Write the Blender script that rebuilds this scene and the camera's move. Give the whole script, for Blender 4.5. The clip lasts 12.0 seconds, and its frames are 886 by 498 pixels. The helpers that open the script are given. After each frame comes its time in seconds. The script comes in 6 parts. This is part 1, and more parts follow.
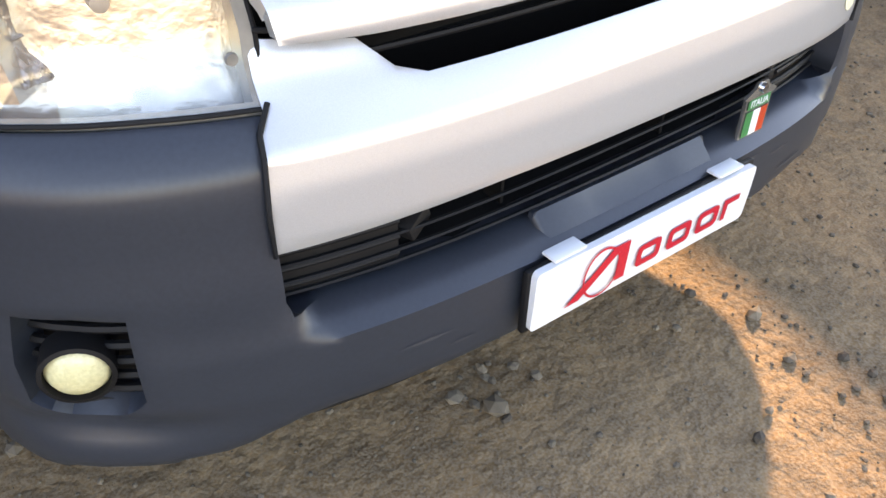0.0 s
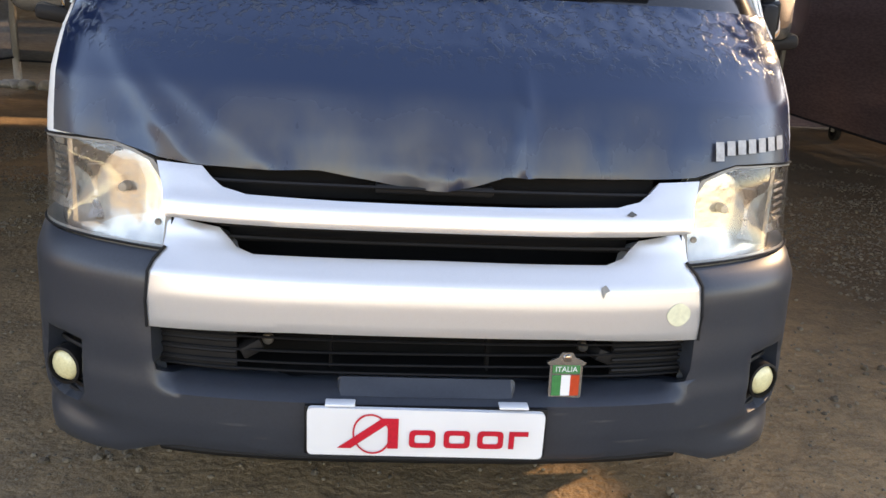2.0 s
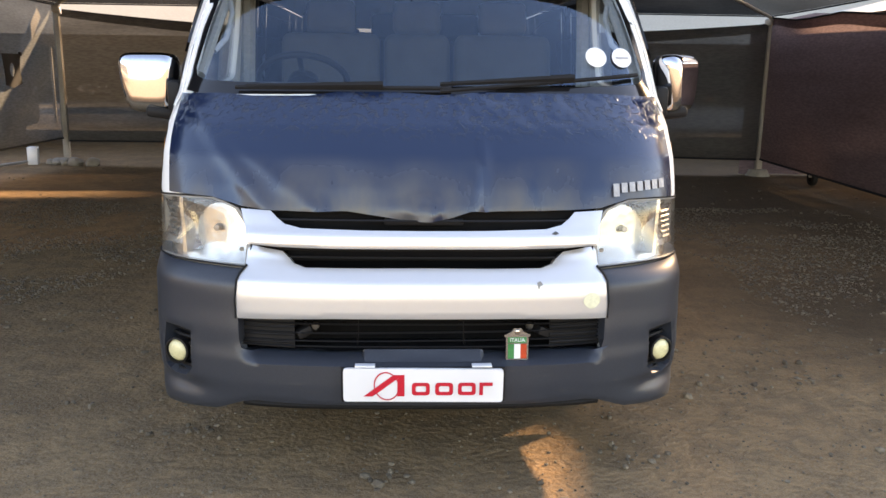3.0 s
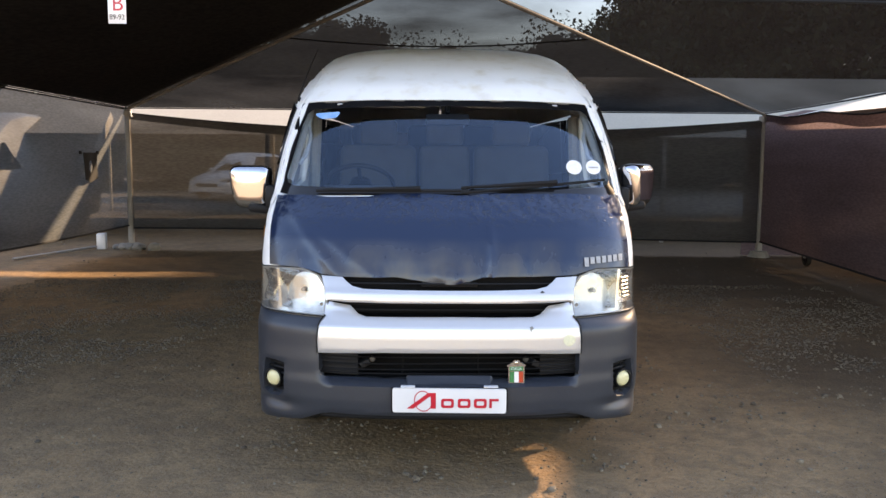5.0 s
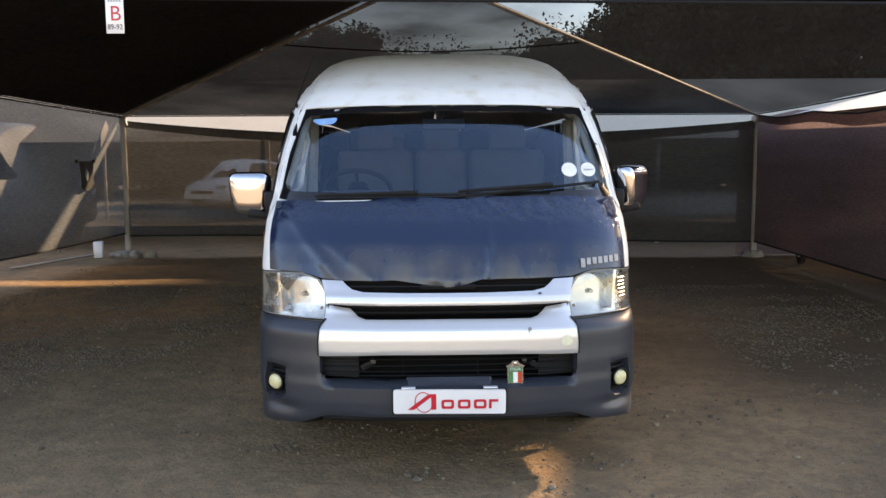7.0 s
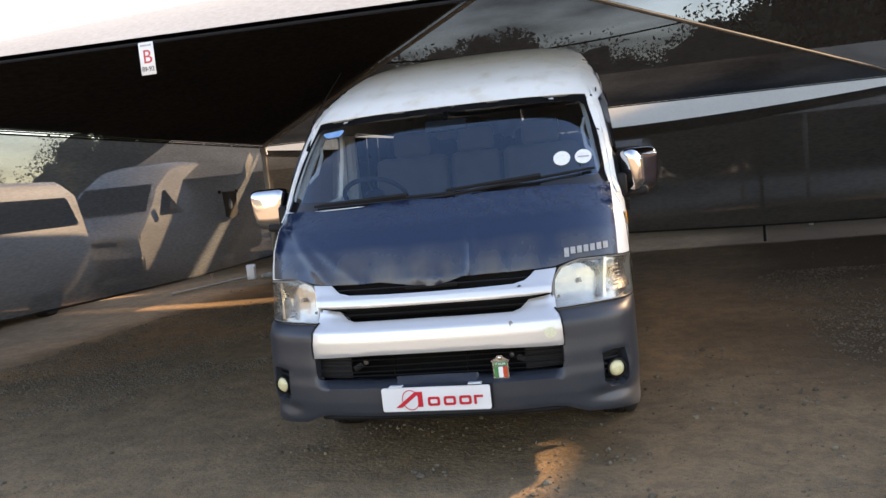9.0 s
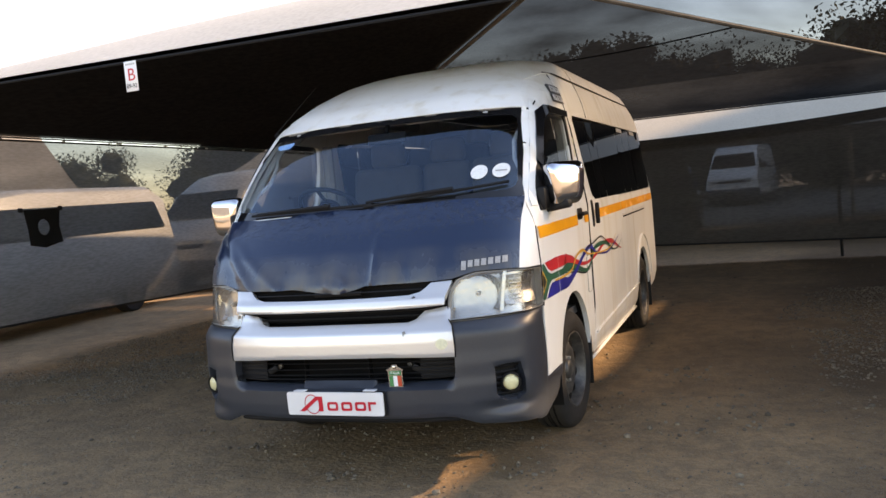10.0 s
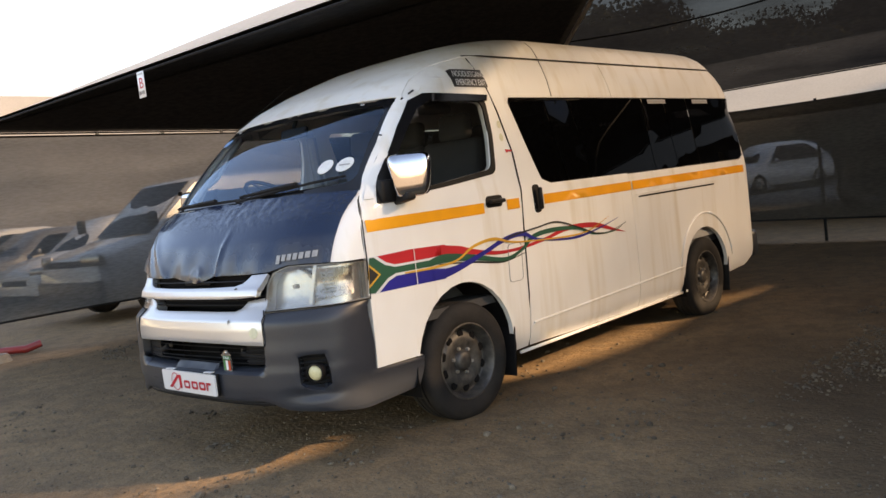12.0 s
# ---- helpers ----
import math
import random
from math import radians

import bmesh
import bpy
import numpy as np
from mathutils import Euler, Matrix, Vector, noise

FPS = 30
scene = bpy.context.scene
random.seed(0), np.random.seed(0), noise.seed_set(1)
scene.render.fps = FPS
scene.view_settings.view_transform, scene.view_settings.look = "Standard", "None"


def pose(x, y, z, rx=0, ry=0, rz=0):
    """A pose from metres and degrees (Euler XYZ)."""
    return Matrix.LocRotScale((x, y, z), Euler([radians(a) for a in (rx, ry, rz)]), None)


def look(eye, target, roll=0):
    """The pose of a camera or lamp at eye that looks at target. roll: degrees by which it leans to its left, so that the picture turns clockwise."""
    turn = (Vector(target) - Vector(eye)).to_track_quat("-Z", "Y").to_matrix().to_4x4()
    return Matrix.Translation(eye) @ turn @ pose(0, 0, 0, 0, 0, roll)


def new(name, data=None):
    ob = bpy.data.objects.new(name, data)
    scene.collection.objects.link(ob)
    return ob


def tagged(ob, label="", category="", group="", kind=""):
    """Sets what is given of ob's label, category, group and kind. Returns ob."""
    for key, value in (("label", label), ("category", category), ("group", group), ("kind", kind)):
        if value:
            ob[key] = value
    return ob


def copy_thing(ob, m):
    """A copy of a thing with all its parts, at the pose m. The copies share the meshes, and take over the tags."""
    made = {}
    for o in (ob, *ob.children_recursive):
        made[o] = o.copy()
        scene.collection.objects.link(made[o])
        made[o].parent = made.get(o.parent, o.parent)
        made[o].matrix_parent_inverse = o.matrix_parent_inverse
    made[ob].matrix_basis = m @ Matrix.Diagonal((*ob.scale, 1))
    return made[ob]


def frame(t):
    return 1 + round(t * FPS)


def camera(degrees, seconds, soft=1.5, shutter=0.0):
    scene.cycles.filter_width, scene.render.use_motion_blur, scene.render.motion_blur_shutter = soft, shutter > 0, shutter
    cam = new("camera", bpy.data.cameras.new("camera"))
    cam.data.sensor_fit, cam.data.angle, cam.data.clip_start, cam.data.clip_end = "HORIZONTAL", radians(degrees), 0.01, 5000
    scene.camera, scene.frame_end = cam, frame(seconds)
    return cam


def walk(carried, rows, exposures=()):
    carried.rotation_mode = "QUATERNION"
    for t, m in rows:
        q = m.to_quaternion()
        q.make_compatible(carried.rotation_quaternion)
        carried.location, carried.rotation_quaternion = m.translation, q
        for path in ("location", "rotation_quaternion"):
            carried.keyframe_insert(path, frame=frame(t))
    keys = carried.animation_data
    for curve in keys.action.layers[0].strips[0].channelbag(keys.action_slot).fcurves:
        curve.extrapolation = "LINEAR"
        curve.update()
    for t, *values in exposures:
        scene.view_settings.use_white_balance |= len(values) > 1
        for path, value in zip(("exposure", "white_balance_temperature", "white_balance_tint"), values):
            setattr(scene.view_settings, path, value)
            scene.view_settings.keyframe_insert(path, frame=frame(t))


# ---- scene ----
cam = camera(55.8, 12.0)
PATH = [
    (0, (-0.941, -0.623, 1.247), (0.057, 0.604, 0.023), 1.8),
    (0.5, (-0.633, -0.842, 1.301), (-0.033, 0.62, 0.074), 3.1),
    (1, (-0.328, -0.968, 1.286), (0.068, 0.646, 0.174), 6.7),
    (1.5, (-0.153, -1.236, 1.293), (0.001, 0.608, 0.534), 3.3),
    (2, (-0.112, -1.641, 1.342), (0.035, 0.273, 0.782), 3.1),
    (2.5, (-0.085, -2.085, 1.398), (0.043, -0.145, 0.931), 1.9),
    (3, (-0.069, -2.563, 1.445), (0.027, -0.61, 1.024), 0.8),
    (3.5, (-0.063, -2.993, 1.522), (0.0, -1.013, 1.248), 0.1),
    (3.7, (-0.041, -3.134, 1.567), (0.01, -1.154, 1.289), 0.2),
    (5.3, (-0.098, -3.774, 1.55), (-0.076, -1.785, 1.344), 0.2),
    (5.5, (-0.103, -3.792, 1.56), (-0.086, -1.801, 1.363), 0.0),
    (6, (-0.093, -3.781, 1.558), (-0.095, -1.788, 1.38), -0.4),
    (6.5, (-0.089, -3.774, 1.556), (-0.056, -1.781, 1.394), -0.5),
    (7, (-0.098, -3.767, 1.552), (-0.06, -1.779, 1.339), -0.4),
    (7.5, (-0.096, -3.761, 1.549), (-0.07, -1.773, 1.337), -1.1),
    (7.7, (-0.068, -3.764, 1.55), (-0.048, -1.775, 1.345), -1.8),
    (9.5, (1.435, -3.673, 1.429), (0.85, -1.766, 1.274), -6.1),
    (10, (1.976, -3.519, 1.402), (1.265, -1.654, 1.27), -5.3),
    (10.5, (2.551, -3.311, 1.369), (1.649, -1.529, 1.263), -4.9),
    (11, (3.129, -3.03, 1.316), (2.066, -1.338, 1.232), -5.0),
    (11.5, (3.66, -2.697, 1.309), (2.45, -1.107, 1.232), -6.5),
    (12, (4.062, -2.302, 1.3), (2.715, -0.83, 1.161), -6.7),
]
EXPOSURES = [(0, 3.5, 9900, 24), (0.5, 3.15, 9900, 24), (1.0, 2.6, 9700, 24), (1.5, 2.71, 9700, 24), (2.0, 3.06, 10200, 23), (2.5, 3.21, 10200, 23), (3.0, 3.21, 10300, 23), (3.7, 3.16, 10200, 23), (5.5, 2.94, 9200, 23), (6.0, 2.84, 9300, 22), (6.5, 2.79, 9300, 21), (7.5, 2.88, 9400, 22), (9.5, 2.71, 9400, 22), (10.5, 2.65, 9900, 23), (12, 2.44, 10000, 22)]
walk(cam, [(t, look(eye, target, roll)) for t, eye, target, roll in PATH], EXPOSURES)

# ---- world, sun ----
SUN_DIR = Vector((0.83, 0.55, 0.43)).normalized()      # towards the sun
world = bpy.data.worlds.new("sky")
scene.world = world
world.use_nodes = True
wn = world.node_tree.nodes
sky = wn.new("ShaderNodeTexSky")
sky.sky_type, sky.sun_disc = "NISHITA", False
sky.sun_elevation = math.asin(SUN_DIR.z)
sky.sun_rotation = math.atan2(SUN_DIR.x, SUN_DIR.y)
sky.air_density, sky.dust_density, sky.ozone_density = 1.0, 0.25, 3.2
wn["Background"].inputs["Strength"].default_value = 0.115
world.node_tree.links.new(sky.outputs[0], wn["Background"].inputs["Color"])
sun = new("sun", bpy.data.lights.new("sun", "SUN"))
sun.data.energy, sun.data.angle, sun.data.color = 2.3, radians(1.8), (1.0, 0.86, 0.66)
sun.matrix_world = look(SUN_DIR * 60, (0, 0, 0))


# ---- materials ----
def node_mat(name):
    m = bpy.data.materials.new(name)
    m.use_nodes = True
    nt = m.node_tree
    return m, nt, nt.nodes, nt.nodes["Principled BSDF"]


def mix_rgb(nt, fac, a, b, kind="MIX"):
    n = nt.nodes.new("ShaderNodeMix")
    n.data_type, n.blend_type = "RGBA", kind
    for sock, v in ((n.inputs[0], fac), (n.inputs[6], a), (n.inputs[7], b)):
        if isinstance(v, bpy.types.NodeSocket):
            nt.links.new(v, sock)
        elif isinstance(v, (int, float)):
            sock.default_value = v
        else:
            sock.default_value = (*v, 1)
    return n.outputs[2]


def noise_fac(nt, scale, lo=0.35, hi=0.65, detail=4.0, stretch=(1, 1, 1), seed=0.0):
    tc = nt.nodes.new("ShaderNodeTexCoord")
    mp = nt.nodes.new("ShaderNodeMapping")
    mp.inputs["Scale"].default_value = stretch
    mp.inputs["Location"].default_value = (seed, seed * 0.7, seed * 1.3)
    nz = nt.nodes.new("ShaderNodeTexNoise")
    nz.inputs["Scale"].default_value, nz.inputs["Detail"].default_value = scale, detail
    rmp = nt.nodes.new("ShaderNodeMapRange")
    rmp.inputs[1].default_value, rmp.inputs[2].default_value = lo, hi
    nt.links.new(tc.outputs["Object"], mp.inputs[0])
    nt.links.new(mp.outputs[0], nz.inputs["Vector"])
    nt.links.new(nz.outputs["Fac"], rmp.inputs[0])
    return rmp.outputs[0]


def bump_on(nt, bsdf, height, strength, dist):
    b = nt.nodes.new("ShaderNodeBump")
    b.inputs["Strength"].default_value, b.inputs["Distance"].default_value = strength, dist
    nt.links.new(height, b.inputs["Height"])
    nt.links.new(b.outputs[0], bsdf.inputs["Normal"])


def surface(name, col, col2=None, scale=6.0, fine=90.0, rough=0.5, rough2=None, metal=0.0, bump=0.0, bdist=0.002, coat=0.0,
            stretch=(1, 1, 1), amount=1.0, lo=0.22, hi=0.78):
    """Two-scale mottled surface."""
    m, nt, ns, p = node_mat(name)
    col2 = col2 or tuple(c * 0.8 for c in col)
    big = noise_fac(nt, scale, lo, hi, 5.0, stretch)
    small = noise_fac(nt, fine, 0.3, 0.7, 3.0, (1, 1, 1), 3.1)
    c = mix_rgb(nt, big, col, tuple(a + (b - a) * amount for a, b in zip(col, col2)))
    c = mix_rgb(nt, small, c, mix_rgb(nt, 0.18, c, (0.0, 0.0, 0.0)))
    nt.links.new(c, p.inputs["Base Color"])
    p.inputs["Metallic"].default_value = metal
    p.inputs["Coat Weight"].default_value = coat
    p.inputs["Coat Roughness"].default_value = 0.06
    r = nt.nodes.new("ShaderNodeMapRange")
    r.inputs[3].default_value, r.inputs[4].default_value = rough, rough if rough2 is None else rough2
    nt.links.new(big, r.inputs[0])
    nt.links.new(r.outputs[0], p.inputs["Roughness"])
    if bump:
        bump_on(nt, p, small, bump, bdist)
    return m


def net_mat(name, col, opacity, col2=None, through_light=0.4, bands=12.0):
    """Knitted shade net: part open, part dark thread, with faint horizontal bands."""
    m, nt, ns, p = node_mat(name)
    ns.remove(p)
    out = ns["Material Output"]
    fac = noise_fac(nt, 1.1, 0.3, 0.7, 4.0, (0.5, 0.5, bands * 0.3))
    fine = noise_fac(nt, 60.0, 0.35, 0.65, 2.0, (0.2, 0.2, 1.0), 2.0)
    c = mix_rgb(nt, fac, col, col2 or tuple(v * 0.75 for v in col))
    c = mix_rgb(nt, fine, c, mix_rgb(nt, 0.25, c, (0, 0, 0)))
    dif, tra, tsp = ns.new("ShaderNodeBsdfDiffuse"), ns.new("ShaderNodeBsdfTranslucent"), ns.new("ShaderNodeBsdfTransparent")
    nt.links.new(c, dif.inputs[0])
    nt.links.new(c, tra.inputs[0])
    a, b = ns.new("ShaderNodeMixShader"), ns.new("ShaderNodeMixShader")
    a.inputs[0].default_value = through_light
    nt.links.new(dif.outputs[0], a.inputs[1])
    nt.links.new(tra.outputs[0], a.inputs[2])
    mr = ns.new("ShaderNodeMapRange")
    mr.inputs[3].default_value, mr.inputs[4].default_value = opacity - 0.04, min(1.0, opacity + 0.04)
    nt.links.new(fac, mr.inputs[0])
    nt.links.new(mr.outputs[0], b.inputs[0])
    nt.links.new(tsp.outputs[0], b.inputs[1])
    nt.links.new(a.outputs[0], b.inputs[2])
    nt.links.new(b.outputs[0], out.inputs[0])
    return m


def glass_mat(name, tint, clear, rough=0.02, base=0.08, haze=0.03, sheen=(1.0, 1.0, 1.0)):
    """Thin pane: tinted see-through plus mirror gloss that grows towards grazing views."""
    m, nt, ns, p = node_mat(name)
    ns.remove(p)
    out = ns["Material Output"]
    lw, tsp, gl, dk = ns.new("ShaderNodeLayerWeight"), ns.new("ShaderNodeBsdfTransparent"), ns.new("ShaderNodeBsdfGlossy"), ns.new("ShaderNodeBsdfDiffuse")
    pw, ml = ns.new("ShaderNodeMath"), ns.new("ShaderNodeMath")
    pw.operation, ml.operation = "POWER", "MULTIPLY_ADD"
    pw.inputs[1].default_value = 5.0
    ml.inputs[1].default_value, ml.inputs[2].default_value = 1 - base, base
    nt.links.new(lw.outputs["Facing"], pw.inputs[0])
    nt.links.new(pw.outputs[0], ml.inputs[0])
    tsp.inputs[0].default_value = (*tint, 1)
    dk.inputs[0].default_value = (*[v * haze for v in tint], 1)
    gl.inputs["Roughness"].default_value = rough
    gl.inputs["Color"].default_value = (*sheen, 1)
    a, b = ns.new("ShaderNodeMixShader"), ns.new("ShaderNodeMixShader")
    a.inputs[0].default_value = clear
    nt.links.new(dk.outputs[0], a.inputs[1])
    nt.links.new(tsp.outputs[0], a.inputs[2])
    nt.links.new(ml.outputs[0], b.inputs[0])
    nt.links.new(a.outputs[0], b.inputs[1])
    nt.links.new(gl.outputs[0], b.inputs[2])
    nt.links.new(b.outputs[0], out.inputs[0])
    return m


def white_paint():
    """White paint with rain streaks and road dust."""
    m, nt, ns, p = node_mat("white_paint")
    streak = noise_fac(nt, 5.0, 0.52, 0.75, 4.0, (1.6, 1.6, 0.12))
    blot = noise_fac(nt, 2.2, 0.45, 0.75, 5.0, (1, 1, 0.7), 5.0)
    c = mix_rgb(nt, streak, (0.82, 0.81, 0.78), (0.70, 0.65, 0.56))
    c = mix_rgb(nt, blot, c, mix_rgb(nt, 0.16, c, (0.50, 0.43, 0.33)))
    nt.links.new(c, p.inputs["Base Color"])
    p.inputs["Roughness"].default_value, p.inputs["Coat Weight"].default_value, p.inputs["Coat Roughness"].default_value = 0.42, 0.35, 0.12
    return m


def ground_mat():
    m, nt, ns, p = node_mat("dirt")
    a = noise_fac(nt, 0.35, 0.38, 0.62, 6.0)
    b = noise_fac(nt, 2.6, 0.35, 0.65, 6.0, (1, 1, 1), 4.0)
    f = noise_fac(nt, 38.0, 0.38, 0.66, 12.0, (1, 1, 1), 7.0)
    g = noise_fac(nt, 160.0, 0.4, 0.6, 2.0, (1, 1, 1), 9.0)
    d = noise_fac(nt, 9.0, 0.42, 0.62, 8.0, (1, 1, 1), 12.0)
    c = mix_rgb(nt, a, (0.285, 0.165, 0.078), (0.165, 0.098, 0.050))
    c = mix_rgb(nt, b, c, mix_rgb(nt, 0.65, c, (0.315, 0.195, 0.100)))
    c = mix_rgb(nt, d, c, mix_rgb(nt, 0.45, c, (0.085, 0.055, 0.033)))
    c = mix_rgb(nt, f, c, mix_rgb(nt, 0.34, c, (0.060, 0.040, 0.025)))
    c = mix_rgb(nt, g, c, mix_rgb(nt, 0.30, c, (0.36, 0.29, 0.21)))
    tc, sp = ns.new("ShaderNodeTexCoord"), ns.new("ShaderNodeSeparateXYZ")
    nt.links.new(tc.outputs["Object"], sp.inputs[0])
    # darker soil with an uneven edge on the east side
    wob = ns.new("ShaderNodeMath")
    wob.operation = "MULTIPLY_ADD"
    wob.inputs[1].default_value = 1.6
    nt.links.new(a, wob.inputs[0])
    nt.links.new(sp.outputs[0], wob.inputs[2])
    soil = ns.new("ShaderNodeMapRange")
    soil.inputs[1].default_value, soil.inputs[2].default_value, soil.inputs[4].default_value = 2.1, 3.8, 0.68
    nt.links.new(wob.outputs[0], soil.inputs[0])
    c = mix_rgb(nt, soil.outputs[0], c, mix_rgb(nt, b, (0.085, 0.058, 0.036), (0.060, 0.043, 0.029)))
    # shade painted dark across the lane to cut bounce; sand beyond paled to add it
    lane_shade = ns.new("ShaderNodeMapRange")
    lane_shade.inputs[1].default_value, lane_shade.inputs[2].default_value = -0.9, -2.2
    nt.links.new(sp.outputs[1], lane_shade.inputs[0])
    c = mix_rgb(nt, lane_shade.outputs[0], c, mix_rgb(nt, b, (0.105, 0.072, 0.045), (0.080, 0.056, 0.036)))
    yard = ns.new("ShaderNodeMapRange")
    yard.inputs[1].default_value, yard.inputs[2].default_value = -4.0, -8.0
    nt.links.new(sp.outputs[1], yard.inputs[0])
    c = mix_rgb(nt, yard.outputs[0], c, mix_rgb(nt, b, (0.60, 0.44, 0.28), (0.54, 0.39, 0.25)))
    # grey gravelled yard beyond the nets
    for axis, a0, a1 in ((1, 13.0, 15.0),):
        far = ns.new("ShaderNodeMapRange")
        far.inputs[1].default_value, far.inputs[2].default_value = a0, a1
        nt.links.new(sp.outputs[axis], far.inputs[0])
        c = mix_rgb(nt, far.outputs[0], c, mix_rgb(nt, b, (0.215, 0.190, 0.160), (0.175, 0.152, 0.126)))
    nt.links.new(c, p.inputs["Base Color"])
    p.inputs["Roughness"].default_value = 0.95
    p.inputs["Specular IOR Level"].default_value = 0.15
    ad = ns.new("ShaderNodeMath")
    nt.links.new(f, ad.inputs[0])
    nt.links.new(d, ad.inputs[1])
    bump_on(nt, p, ad.outputs[0], 0.45, 0.009)
    return m


def vinyl_mat():
    """Glossy navy-black vinyl, dusty along its lower edge, cracked and blistered near the top."""
    m, nt, ns, p = node_mat("black_vinyl")
    big = noise_fac(nt, 3.2, 0.35, 0.65, 5.0, (2.4, 2.4, 0.9))
    fine = noise_fac(nt, 240.0, 0.3, 0.7, 3.0, (1, 1, 1), 3.1)
    blister = noise_fac(nt, 55.0, 0.53, 0.62, 3.0, (1, 1, 1), 6.0)
    tc, sp = ns.new("ShaderNodeTexCoord"), ns.new("ShaderNodeSeparateXYZ")
    nt.links.new(tc.outputs["Object"], sp.inputs[0])

    def ramp(sock, a, b):
        r = ns.new("ShaderNodeMapRange")
        r.inputs[1].default_value, r.inputs[2].default_value = a, b
        nt.links.new(sock, r.inputs[0])
        return r.outputs[0]

    def times(a, b):
        n = ns.new("ShaderNodeMath")
        n.operation = "MULTIPLY"
        nt.links.new(a, n.inputs[0])
        nt.links.new(b, n.inputs[1])
        return n.outputs[0]

    patchy = ns.new("ShaderNodeMapRange")
    patchy.inputs[3].default_value, patchy.inputs[4].default_value = 0.08, 1.0
    nt.links.new(big, patchy.inputs[0])
    dust = times(ramp(sp.outputs[2], 1.17, 0.98), patchy.outputs[0])
    worn = times(ramp(sp.outputs[2], 1.19, 1.30), blister)
    c = mix_rgb(nt, dust, (0.007, 0.016, 0.040), (0.100, 0.082, 0.060))
    c = mix_rgb(nt, worn, c, (0.020, 0.022, 0.030))
    nt.links.new(c, p.inputs["Base Color"])
    rg = ns.new("ShaderNodeMapRange")
    rg.inputs[3].default_value, rg.inputs[4].default_value = 0.16, 0.7
    nt.links.new(dust, rg.inputs[0])
    nt.links.new(rg.outputs[0], p.inputs["Roughness"])
    p.inputs["Coat Weight"].default_value, p.inputs["Coat Roughness"].default_value = 0.30, 0.16
    # blue put into the gloss in place of a deeper sky reflection
    p.inputs["Specular Tint"].default_value = (0.75, 0.88, 1.0, 1)
    p.inputs["Coat Tint"].default_value = (0.75, 0.88, 1.0, 1)
    ad = ns.new("ShaderNodeMath")
    ad.operation = "MULTIPLY_ADD"
    nt.links.new(worn, ad.inputs[0])
    nt.links.new(fine, ad.inputs[2])
    ad.inputs[1].default_value = 30.0
    bump_on(nt, p, ad.outputs[0], 0.35, 0.00018)
    return m


def island_mat(name, cols, rough=0.9):
    """Colour varied from stone to stone."""
    m, nt, ns, p = node_mat(name)
    geo, ramp = ns.new("ShaderNodeNewGeometry"), ns.new("ShaderNodeValToRGB")
    ramp.color_ramp.elements[0].color, ramp.color_ramp.elements[1].color = (*cols[0], 1), (*cols[1], 1)
    nt.links.new(geo.outputs["Random Per Island"], ramp.inputs[0])
    sp = noise_fac(nt, 70.0, 0.3, 0.7, 3.0)
    c = mix_rgb(nt, sp, ramp.outputs[0], mix_rgb(nt, 0.3, ramp.outputs[0], (0.02, 0.02, 0.015)))
    nt.links.new(c, p.inputs["Base Color"])
    p.inputs["Roughness"].default_value = rough
    return m


